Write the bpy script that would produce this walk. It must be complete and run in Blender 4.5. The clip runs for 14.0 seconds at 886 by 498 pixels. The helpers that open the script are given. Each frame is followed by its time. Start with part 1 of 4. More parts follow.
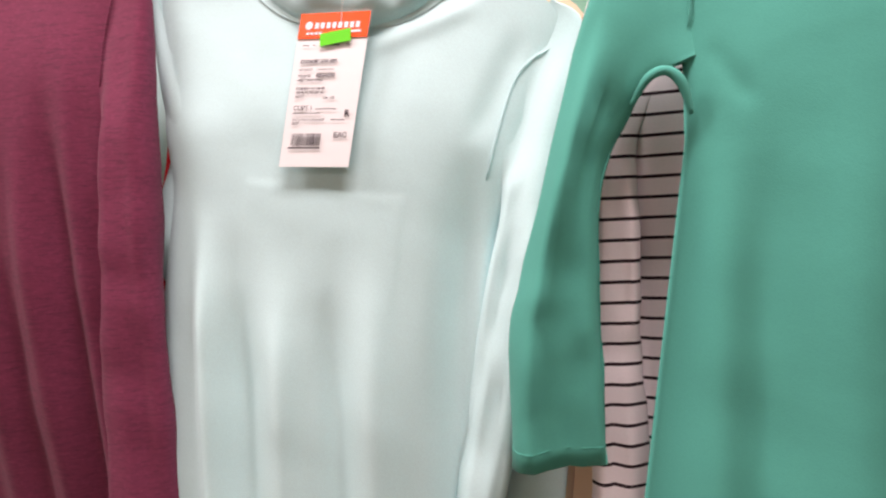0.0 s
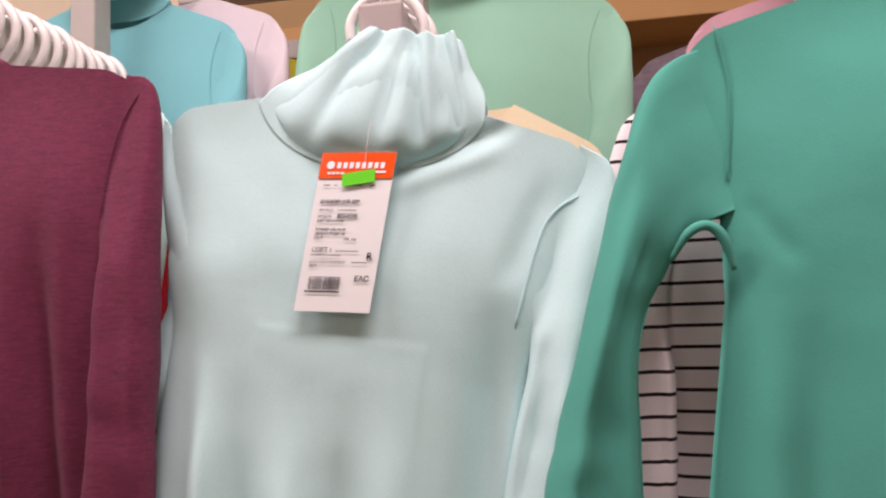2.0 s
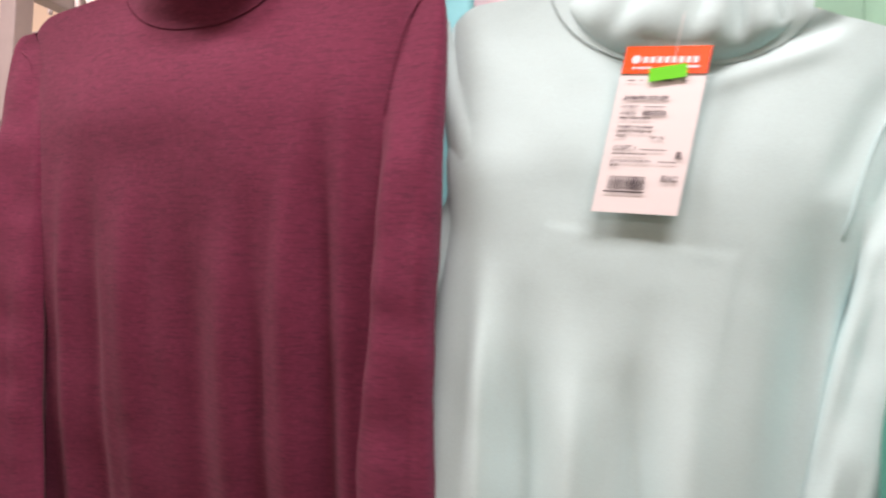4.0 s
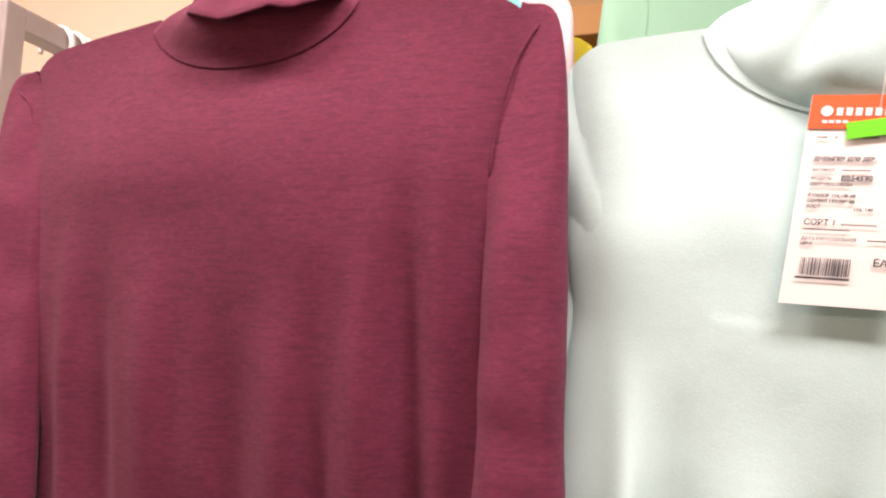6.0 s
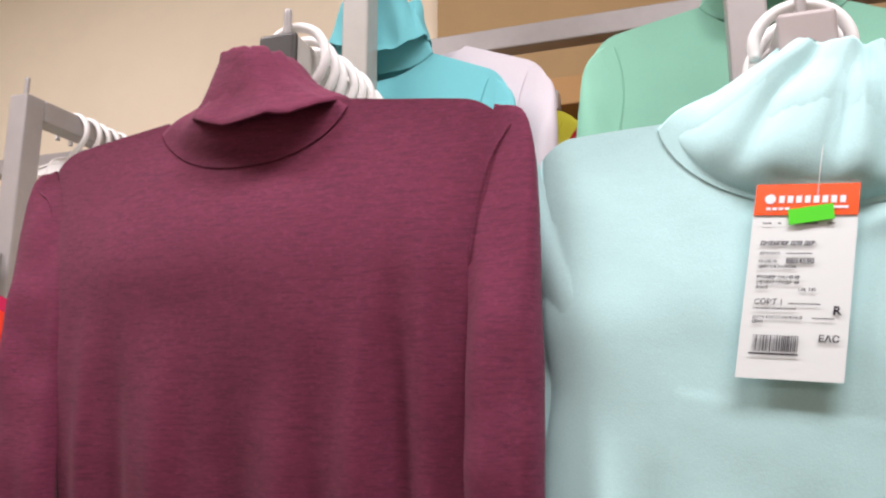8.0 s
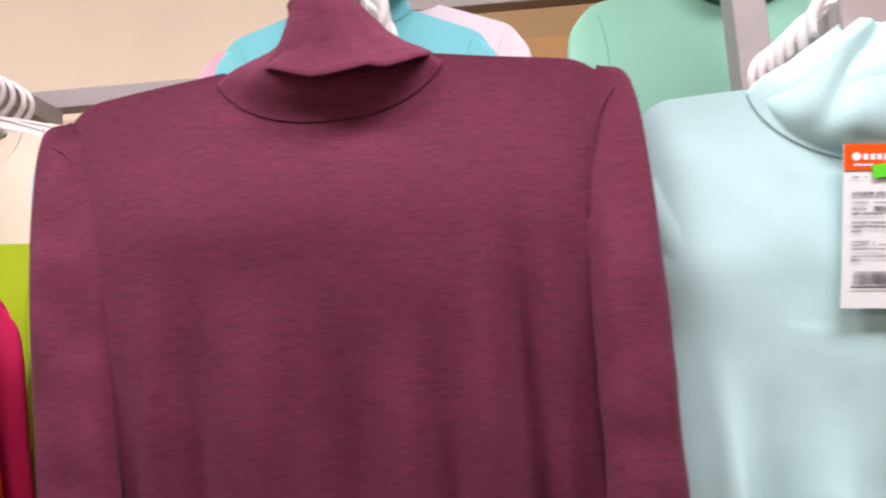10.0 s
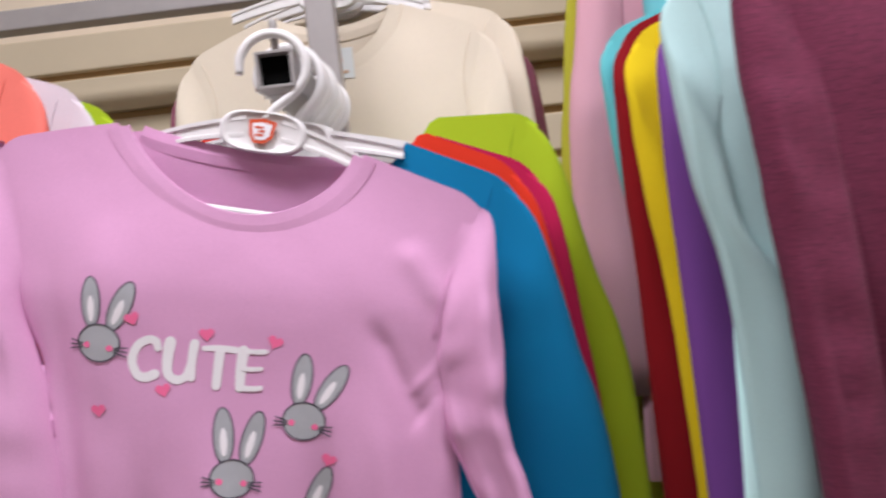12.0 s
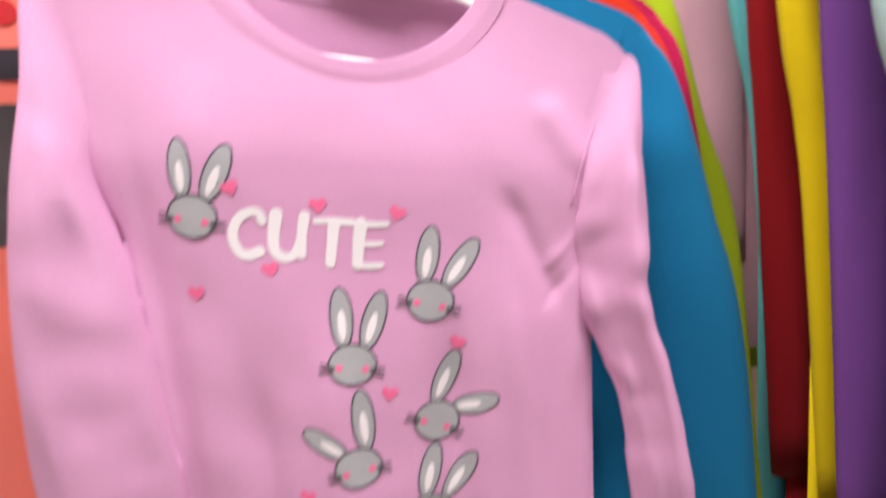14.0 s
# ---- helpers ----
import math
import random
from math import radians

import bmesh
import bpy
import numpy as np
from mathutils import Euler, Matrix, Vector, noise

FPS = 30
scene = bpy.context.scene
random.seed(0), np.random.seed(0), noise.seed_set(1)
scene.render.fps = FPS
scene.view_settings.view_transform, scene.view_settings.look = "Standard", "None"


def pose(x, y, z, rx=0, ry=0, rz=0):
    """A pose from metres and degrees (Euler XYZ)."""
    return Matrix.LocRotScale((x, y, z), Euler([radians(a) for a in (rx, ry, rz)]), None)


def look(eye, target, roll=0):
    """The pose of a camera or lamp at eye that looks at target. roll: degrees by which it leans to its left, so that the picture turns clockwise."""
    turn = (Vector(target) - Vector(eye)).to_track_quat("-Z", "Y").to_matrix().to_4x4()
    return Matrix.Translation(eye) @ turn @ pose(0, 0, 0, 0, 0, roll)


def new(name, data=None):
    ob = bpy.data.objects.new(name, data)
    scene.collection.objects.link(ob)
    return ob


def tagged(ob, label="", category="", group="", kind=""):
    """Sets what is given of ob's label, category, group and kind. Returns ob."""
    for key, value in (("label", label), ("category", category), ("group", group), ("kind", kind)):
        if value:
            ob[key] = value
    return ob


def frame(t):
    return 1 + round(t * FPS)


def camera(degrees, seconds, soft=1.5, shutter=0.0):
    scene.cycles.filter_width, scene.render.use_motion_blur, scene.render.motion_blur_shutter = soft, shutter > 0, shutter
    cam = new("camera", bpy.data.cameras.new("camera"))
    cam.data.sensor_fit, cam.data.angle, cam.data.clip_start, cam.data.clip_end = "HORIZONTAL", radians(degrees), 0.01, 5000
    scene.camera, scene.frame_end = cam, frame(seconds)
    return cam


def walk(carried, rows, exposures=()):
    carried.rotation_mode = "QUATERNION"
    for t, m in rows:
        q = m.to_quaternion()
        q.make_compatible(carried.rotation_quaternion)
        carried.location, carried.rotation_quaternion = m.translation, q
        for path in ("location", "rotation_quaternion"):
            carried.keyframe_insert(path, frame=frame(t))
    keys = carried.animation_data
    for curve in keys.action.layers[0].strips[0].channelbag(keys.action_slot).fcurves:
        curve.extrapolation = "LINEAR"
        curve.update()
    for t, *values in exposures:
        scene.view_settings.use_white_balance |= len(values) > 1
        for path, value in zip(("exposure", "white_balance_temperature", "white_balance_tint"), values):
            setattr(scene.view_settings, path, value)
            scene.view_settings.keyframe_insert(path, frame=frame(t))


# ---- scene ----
cam = camera(63.0, 14.0, soft=2.2, shutter=0.4)
PATH = [
    (0, (0.218, -0.642, 1.383), (-0.245, 1.301, 1.29), -2.7),
    (0.5, (0.194, -0.644, 1.387), (-0.262, 1.303, 1.341), -1.6),
    (1, (0.17, -0.631, 1.408), (-0.213, 1.332, 1.408), -1.8),
    (1.5, (0.152, -0.62, 1.422), (-0.246, 1.338, 1.497), -1.6),
    (2, (0.156, -0.621, 1.43), (-0.181, 1.344, 1.597), -2.0),
    (2.5, (0.168, -0.639, 1.37), (-0.256, 1.315, 1.373), -1.4),
    (3, (0.172, -0.643, 1.378), (-0.373, 1.28, 1.292), -1.3),
    (3.5, (0.112, -0.64, 1.377), (-0.506, 1.261, 1.314), -2.3),
    (4, (0.006, -0.625, 1.369), (-0.652, 1.261, 1.474), 1.7),
    (4.2, (-0.036, -0.613, 1.391), (-0.668, 1.282, 1.5), 0.5),
    (6.5, (-0.142, -0.529, 1.408), (-0.708, 1.363, 1.690), 2.4),
    (7, (-0.140, -0.538, 1.412), (-0.700, 1.347, 1.747), 3.2),
    (7.5, (-0.124, -0.563, 1.427), (-0.706, 1.305, 1.830), 1.6),
    (8, (-0.107, -0.575, 1.428), (-0.715, 1.294, 1.8), -0.1),
    (8.2, (-0.1, -0.585, 1.427), (-0.736, 1.278, 1.783), -1.4),
    (10.5, (-0.545, -0.649, 1.426), (-0.523, 1.338, 1.654), -3.8),
    (11, (-0.773, -0.672, 1.42), (-0.692, 1.318, 1.597), -4.3),
    (11.5, (-0.929, -0.701, 1.416), (-0.84, 1.297, 1.476), -6.3),
    (12, (-1.043, -0.654, 1.422), (-1.089, 1.346, 1.43), -6.5),
    (12.5, (-1.122, -0.544, 1.419), (-1.254, 1.45, 1.475), -5.1),
    (13, (-1.141, -0.513, 1.422), (-1.208, 1.485, 1.461), -6.5),
    (13.5, (-1.155, -0.529, 1.432), (-1.04, 1.468, 1.437), -9.3),
    (14, (-1.195, -0.56, 1.432), (-1.195, 1.405, 1.06), -7.0),
]
walk(cam, [(t, look(eye, target, roll)) for t, eye, target, roll in PATH],
     [(0, 0.22, 7350, 32), (1, -0.1, 7300, 32), (2, -0.22, 7350, 33), (2.5, -0.1, 7350, 32), (3, 0.08, 7250, 31), (4.2, 0.12, 7700, 35), (6.5, 0.48, 8100, 34), (7.2, 0.06, 7500, 31), (8, 0.0, 6550, 15),
      (10.5, 0.08, 6600, 22), (11, 0.0, 6100, 16), (11.5, 0.1, 6100, 14), (12, -0.2, 6100, 14), (12.5, -0.45, 5900, 12), (13.1, 0.0, 5800, 13), (13.5, 0.08, 6000, 14), (14, 0.22, 6600, 14)])  # light metering

# ---- light ----
world = bpy.data.worlds.new("shop_air")
scene.world = world
world.use_nodes = True
world.node_tree.nodes["Background"].inputs["Color"].default_value = (1.0, 0.93, 0.84, 1)
world.node_tree.nodes["Background"].inputs["Strength"].default_value = 0.01


def panel_lamp(x, y, z, w, d, power, colour=(1.0, 0.955, 0.97)):
    data = bpy.data.lights.new("ceiling_panel_lamp", "AREA")
    data.shape, data.size, data.size_y, data.energy, data.color = "RECTANGLE", w, d, power, colour
    ob = new("ceiling_panel_lamp", data)
    ob.location = (x, y, z)
    return ob


for lx, ly, lp in ((-1.5, -0.62, 40), (0.35, -0.62, 40), (-1.5, -2.7, 10), (0.35, -2.7, 10)):
    panel_lamp(lx, ly, 2.93, 1.2, 0.3, lp)


# ---- materials ----
def lin(h):
    """Linear colour from a six-digit hex string."""
    c = [int(h[i:i + 2], 16) / 255 for i in (0, 2, 4)]
    return tuple(v / 12.92 if v <= 0.04045 else ((v + 0.055) / 1.055) ** 2.4 for v in c) + (1.0,)


def node_mat(name):
    m = bpy.data.materials.new(name)
    m.use_nodes = True
    nt = m.node_tree
    return m, nt, nt.nodes["Principled BSDF"]


def coords(nt, scale, rot=(0, 0, 0)):
    tc = nt.nodes.new("ShaderNodeTexCoord")
    mp = nt.nodes.new("ShaderNodeMapping")
    mp.inputs["Scale"].default_value = scale
    mp.inputs["Rotation"].default_value = rot
    nt.links.new(tc.outputs["Object"], mp.inputs["Vector"])
    return mp.outputs["Vector"]


def noise_node(nt, vec, scale, detail=3.0, rough=0.55):
    n = nt.nodes.new("ShaderNodeTexNoise")
    n.inputs["Scale"].default_value, n.inputs["Detail"].default_value, n.inputs["Roughness"].default_value = scale, detail, rough
    nt.links.new(vec, n.inputs["Vector"])
    return n.outputs["Fac"]


def ramp(nt, fac, stops):
    r = nt.nodes.new("ShaderNodeValToRGB")
    e = r.color_ramp.elements
    e[0].position, e[0].color = stops[0]
    e[1].position, e[1].color = stops[-1]
    for p, c in stops[1:-1]:
        k = e.new(p)
        k.color = c
    nt.links.new(fac, r.inputs["Fac"])
    return r.outputs["Color"]


def mix(nt, fac, a, b, mode="MIX"):
    n = nt.nodes.new("ShaderNodeMix")
    n.data_type, n.blend_type = "RGBA", mode
    for sock, val in ((n.inputs[0], fac), (n.inputs[6], a), (n.inputs[7], b)):
        if hasattr(val, "is_output"):
            nt.links.new(val, sock)
        else:
            sock.default_value = val
    return n.outputs[2]


def bump(nt, bs, height, strength, dist):
    b = nt.nodes.new("ShaderNodeBump")
    b.inputs["Strength"].default_value, b.inputs["Distance"].default_value = strength, dist
    nt.links.new(height, b.inputs["Height"])
    nt.links.new(b.outputs["Normal"], bs.inputs["Normal"])


def shade(c, k):
    return tuple(min(1, v * k) for v in c[:3]) + (1.0,)


def knit(name, hexcol, melange=0.0, dark=None, stripes=None):
    """Cotton jersey: fine horizontal courses, slight uneven dye, optional melange yarn or printed stripes."""
    m, nt, bs = node_mat(name)
    base = lin(hexcol)
    v = coords(nt, (1, 1, 1))
    fine = noise_node(nt, coords(nt, (620, 620, 760)), 1.0, 1.5)
    big = noise_node(nt, v, 6.0, 3.0)
    col = ramp(nt, big, [(0.3, shade(base, 0.96)), (0.7, shade(base, 1.03))])
    col = mix(nt, 0.5, col, ramp(nt, fine, [(0.3, shade(base, 0.93)), (0.7, shade(base, 1.05))]))
    if melange:
        slub = noise_node(nt, coords(nt, (55, 55, 420)), 1.0, 4.0, 0.7)
        f = ramp(nt, slub, [(0.44, (0, 0, 0, 1)), (0.68, (melange, melange, melange, 1))])
        col = mix(nt, f, col, dark or shade(base, 0.5))
        fleck = noise_node(nt, coords(nt, (170, 170, 330)), 1.0, 3.0, 0.7)
        f = ramp(nt, fleck, [(0.5, (0, 0, 0, 1)), (0.72, (melange, melange, melange, 1))])
        col = mix(nt, f, col, shade(base, 1.45))
    if stripes:
        sep = nt.nodes.new("ShaderNodeSeparateXYZ")
        nt.links.new(coords(nt, (1, 1, 1)), sep.inputs[0])
        div = nt.nodes.new("ShaderNodeMath")
        div.operation = "PINGPONG"
        div.inputs[1].default_value = stripes[0] / 2
        nt.links.new(sep.outputs["Z"], div.inputs[0])
        less = nt.nodes.new("ShaderNodeMath")
        less.operation = "LESS_THAN"
        less.inputs[1].default_value = stripes[1] / 2
        nt.links.new(div.outputs[0], less.inputs[0])
        col = mix(nt, less.outputs[0], col, stripes[2])
    nt.links.new(col, bs.inputs["Base Color"])
    bs.inputs["Roughness"].default_value = 0.92
    bs.inputs["Specular IOR Level"].default_value = 0.25
    bs.inputs["Sheen Weight"].default_value = 0.05
    bs.inputs["Sheen Roughness"].default_value = 0.5
    crease = noise_node(nt, coords(nt, (11, 11, 15), (0, 0.7, 0.2)), 1.0, 3.0, 0.5)
    drape = noise_node(nt, coords(nt, (20, 20, 3.5), (0, 0.12, 0)), 1.0, 2.0, 0.45)
    soft = mix(nt, 0.5, crease, drape)
    both = mix(nt, 0.035, soft, fine)
    bump(nt, bs, both, 0.42, 0.007)
    return m


def paint(name, hexcol, rough=0.4, metal=0.0, wear=0.08, spec=0.5):
    m, nt, bs = node_mat(name)
    base = lin(hexcol)
    n = noise_node(nt, coords(nt, (1, 1, 1)), 18.0, 5.0, 0.65)
    col = ramp(nt, n, [(0.3, shade(base, 1 - wear)), (0.65, shade(base, 1 + wear * 0.5))])
    nt.links.new(col, bs.inputs["Base Color"])
    bs.inputs["Roughness"].default_value, bs.inputs["Metallic"].default_value = rough, metal
    bs.inputs["Specular IOR Level"].default_value = spec
    fine = noise_node(nt, coords(nt, (1, 1, 1)), 160.0, 3.0)
    bump(nt, bs, fine, 0.12, 0.001)
    return m


def plaster(name, hexcol, wear=0.05):
    m, nt, bs = node_mat(name)
    base = lin(hexcol)
    n = noise_node(nt, coords(nt, (1, 1, 1)), 2.2, 6.0, 0.6)
    s = noise_node(nt, coords(nt, (1, 1, 1)), 45.0, 4.0, 0.6)
    col = ramp(nt, n, [(0.3, shade(base, 1 - wear)), (0.7, shade(base, 1 + wear))])
    nt.links.new(col, bs.inputs["Base Color"])
    bs.inputs["Roughness"].default_value = 0.85
    bump(nt, bs, s, 0.2, 0.002)
    return m


MINT = knit("mint_jersey", "BDE4E5")
BURG = knit("burgundy_melange_jersey", "75324B", 0.5, lin("4A2638"))
GREEN = knit("sea_green_jersey", "43A394")
PINK = knit("candy_pink_jersey", "E2A8D0")
STRIPE = knit("striped_jersey", "EDE7EA", stripes=(0.0183, 0.0031, lin("2A1C22")))
COL = {k: knit(k + "_jersey", h) for k, h in {
    "pale_mint": "BFE1DF", "purple": "7C4A98", "yellow": "EFD213", "red": "8E1019", "sky": "49A9CC", "teal": "6CC7CB", "blush": "E5AFBE",
    "olive": "C4C13E", "white": "DED6DD", "cyan": "74C4CC", "rose": "D39CA8", "light_green": "8DC8B0", "cream": "E9DDC8", "butter": "F0E4C2",
    "ice": "BFE3E3", "blue": "0A78A8", "orange": "E2391F", "crimson": "BE1C50", "lime": "A9C320", "coral": "F37F71", "dusty": "C59AA4",
    "lilac": "B77BC0", "navy": "1C2233"}.items()}
MAROON = knit("maroon_jersey", "965A6C", 0.3, lin("5A2B40"))
GREY = knit("grey_melange_jersey", "7C7078", 0.6, lin("4A4048"))
STEEL = paint("grey_painted_steel", "A7A2A0", 0.38, 0.0, 0.08)
STEEL_LIGHT = paint("light_grey_gloss_steel", "B5B2AC", 0.22, 0.0, 0.06)
# near-black colour painted in for the shade inside open tubes
DARK = paint("black_tube_shade", "0B0B0B", 0.9, 0, 0.2, 0.05)
BLACKCAP = paint("dark_plastic_plug", "3A3734", 0.5, 0, 0.1)
CAP = paint("grey_plastic_plug", "B2A8A6", 0.45, 0, 0.05)
PLASTIC = paint("white_plastic", "F0EEEC", 0.32, 0.0, 0.03)
WALLPAINT = plaster("cream_wall_paint", "F8EAD2")
SLAT = plaster("beige_slat_board", "DDCFB2", 0.05)
SLAT_BROWN = plaster("brown_slat_groove", "B99B70", 0.08)
WOODSHELF = plaster("tan_board", "C09664", 0.1)
FLOORM = plaster("grey_floor_tile", "5E5953", 0.08)
CEIL = plaster("white_ceiling", "E8E4DC", 0.03)
PAPER = paint("white_tag_paper", "EAF0F0", 0.3, 0, 0.01)
ORANGE = paint("orange_print", "FF5A10", 0.22, 0, 0.02)
STICKER = paint("green_sticker_paper", "4FE01C", 0.5, 0, 0.02)
INK = paint("black_ink", "2B2530", 0.7, 0, 0.05)
WHITEINK = paint("white_print", "FBF6FA", 0.7, 0, 0.02)
HEART = paint("pink_print", "FF76A8", 0.7, 0, 0.04)
BUNNYGREY = paint("grey_print", "B4B5BA", 0.85, 0, 0.12)
BUNNYLINE = paint("dark_print_line", "55505C", 0.75, 0, 0.05)
RED = paint("red_print", "C11A22", 0.7, 0, 0.08)
LEAF = paint("green_print", "6DBE3A", 0.7, 0, 0.05)
BADGE = paint("red_badge_print", "DE5A34", 0.4, 0, 0.05)


# ---- building helpers ----
def mesh_of(name, verts, faces, mat, smooth=True):
    me = bpy.data.meshes.new(name)
    me.from_pydata([tuple(map(float, v)) for v in verts], [], faces)
    me.materials.append(mat)
    if smooth:
        me.polygons.foreach_set("use_smooth", [True] * len(me.polygons))
    me.update()
    return me


def thing(name, at=(0, 0, 0), label="", category="", group="", kind=""):
    ob = new(name)
    ob.empty_display_size = 0.05
    ob.location = at
    return tagged(ob, label, category, group, kind)


def under(ob, parent):
    """Hangs a part under its thing, keeping the part's world-space vertices where they are."""
    ob.parent = parent
    if parent.parent is None:
        ob.matrix_parent_inverse = Matrix.Translation(-parent.location)
    return ob


def part(name, me, parent, label=""):
    return tagged(under(new(name, me), parent), label)


def box_mesh(name, lo, hi, mat, bevel=0.0, segs=2):
    bm = bmesh.new()
    bmesh.ops.create_cube(bm, size=1)
    c = [(a + b) / 2 for a, b in zip(lo, hi)]
    s = [b - a for a, b in zip(lo, hi)]
    for v in bm.verts:
        v.co = Vector((v.co.x * s[0] + c[0], v.co.y * s[1] + c[1], v.co.z * s[2] + c[2]))
    if bevel:
        bmesh.ops.bevel(bm, geom=bm.edges[:], offset=bevel, segments=segs, affect="EDGES", profile=0.5)
    me = bpy.data.meshes.new(name)
    bm.to_mesh(me)
    bm.free()
    me.materials.append(mat)
    return me


def grid_faces(rows, cols, wrap=False):
    out = []
    for r in range(rows - 1):
        for c in range(cols if wrap else cols - 1):
            d = (c + 1) % cols
            out.append((r * cols + c, r * cols + d, (r + 1) * cols + d, (r + 1) * cols + c))
    return out


def catmull(rows, n):
    """Smooth interpolation of control rows to n rows."""
    p = np.array(rows, float)
    p = np.vstack([2 * p[0] - p[1], p, 2 * p[-1] - p[-2]])
    out = []
    for t in np.linspace(0, len(rows) - 1 - 1e-6, n):
        i = int(t)
        f = t - i
        a, b, c, d = p[i:i + 4]
        out.append(0.5 * (2 * b + (c - a) * f + (2 * a - 5 * b + 4 * c - d) * f * f + (3 * b - a - 3 * c + d) * f ** 3))
    return np.array(out)


def smooth01(x):
    x = min(1.0, max(0.0, x))
    return x * x * (3 - 2 * x)


def sweep(name, rows, mat, n=30, segs=10, closed_ends=True):
    """A round tube along rows of (x, y, z, radius)."""
    pts = catmull(rows, n)
    verts, up = [], Vector((0, 1, 0))
    for i, p in enumerate(pts):
        a, b = pts[max(0, i - 1)][:3], pts[min(n - 1, i + 1)][:3]
        t = Vector(b - a).normalized()
        s = t.cross(up)
        s = s.normalized() if s.length > 1e-4 else Vector((1, 0, 0))
        u = s.cross(t).normalized()
        for k in range(segs):
            an = 2 * math.pi * k / segs
            verts.append(Vector(p[:3]) + (s * math.cos(an) + u * math.sin(an)) * p[3])
    faces = grid_faces(n, segs, True)
    if closed_ends:
        faces += [tuple(range(segs))[::-1], tuple(range((n - 1) * segs, n * segs))]
    return mesh_of(name, verts, faces, mat)


# ---- garments ----
class Cut:
    """The cut and hang of one long-sleeved shirt. Local x to the wearer's hanger end, z up from the neck point, y to the back."""

    def __init__(self, x, y, z, sh=0.23, drop=0.045, chest=0.19, hem=0.2, length=0.5, neck=0.08, arm=0.19, depth=0.03, rot=0.0, tilt=0.0,
                 fold=0.012, seed=1, dip=0.04, backdip=0.01, lean=0.0, waist=None, freq=1.0, patch=None, recede=0.0,
                 yaw=0.0, backset=0.0, folds=()):
        self.x, self.y, self.z, self.sh, self.drop, self.chest, self.hem, self.length = x, y, z, sh, drop, chest, hem, length
        self.neck, self.arm, self.depth, self.rot, self.tilt, self.fold = neck, arm, depth, rot, tilt, fold
        self.seed, self.dip, self.backdip, self.lean = seed, dip, backdip, lean
        self.waist, self.freq, self.patch, self.recede = waist if waist else chest, freq, patch, recede
        self.yaw, self.backset = yaw, backset
        self.folds = [(*self.local(x0, z0), *self.local(x1, z1), w, d) for x0, z0, x1, z1, w, d in folds]

    def width(self, z):
        if z < -self.arm:
            w = self.chest + (self.waist - self.chest) * smooth01((-self.arm - z) / 0.09)
            return w + (self.hem - self.waist) * max(0.0, (-self.arm - 0.06 - z) / (self.length - self.arm - 0.06))
        f = smooth01((z + self.arm) / self.arm)
        return self.chest + (self.sh - self.chest) * f

    def top(self, x, back=False):
        ax = abs(x)
        line = self.shoulder(ax)
        if ax < self.neck:
            d = self.backdip if back else self.dip
            line -= d * (1 - (ax / self.neck) ** 2) ** 0.75
        return line

    def shoulder(self, ax):
        return -self.drop * max(0, ax - self.neck) / (self.sh - self.neck) - 0.016 * max(0.0, (ax - self.sh * 0.86) / (self.sh * 0.14)) ** 2

    def ripple(self, x, z):
        k = 0.06 + 0.94 * smooth01((-z - 0.06) / 0.42)
        s = self.seed * 3.17
        q = x * self.freq
        a = noise.noise((q * 8 + z * 1.1, z * 0.6, s))
        r = 0.5 - 1.7 * abs(noise.noise((q * 14 - z * 1.8, z * 0.8, s + 9)))
        c = noise.noise((q * 30 + z * 3, z * 1.6, s + 20)) * 0.22
        b = noise.noise((x * 15 + z * 9, z * 17, s + 4)) * 0.0011 + noise.noise((x * 9 + z * 6, z * 9 - x * 5, s + 14)) * 0.0022
        y = self.fold * (a + r * 0.7 + c) * k + b + self.recede * max(0.0, -z - 0.08) ** 2
        for x0, z0, x1, z1, w, d in self.folds:
            ax, az = x1 - x0, z1 - z0
            t = max(0.0, min(1.0, ((x - x0) * ax + (z - z0) * az) / (ax * ax + az * az)))
            off = (x - x0 - ax * t) ** 2 + (z - z0 - az * t) ** 2
            if off < 7 * w * w:
                y -= d * math.exp(-off / (w * w)) * smooth01(t / 0.28) * smooth01((1 - t) / 0.3)
        if self.patch:
            x0, z0, x1, z1 = self.patch
            inside = smooth01((x - x0) / 0.006) * smooth01((x1 - x) / 0.006) * smooth01((z - z0) / 0.03) * smooth01((z1 - z) / 0.005)
            y -= 0.0006 * inside
        return y

    def local(self, wx, wz):
        """Local x, z of a world place on the garment."""
        a = radians(self.rot)
        dx, dz = wx - self.x, wz - self.z
        x2, z2 = dx * math.cos(a) - dz * math.sin(a), dx * math.sin(a) + dz * math.cos(a)
        z = z2
        for _ in range(6):
            x = x2 - self.lean * z
            z = z2 + math.tan(radians(self.tilt)) * x * (1 - 0.75 * smooth01(-z / 0.35))
        return x, z

    def y_at(self, wx, wz, back=False):
        x, z = self.local(wx, wz)
        u = max(-0.95, min(0.95, x / self.width(z)))
        zt = self.top(u * self.sh, back)
        v = max(0.0, min(1.0, (z + self.length) / (zt + self.length)))
        return self.skin(u, v, back)[1]

    def on_front(self, wx, wz, off=0.0012):
        return (wx, self.y_at(wx, wz) - off, wz)

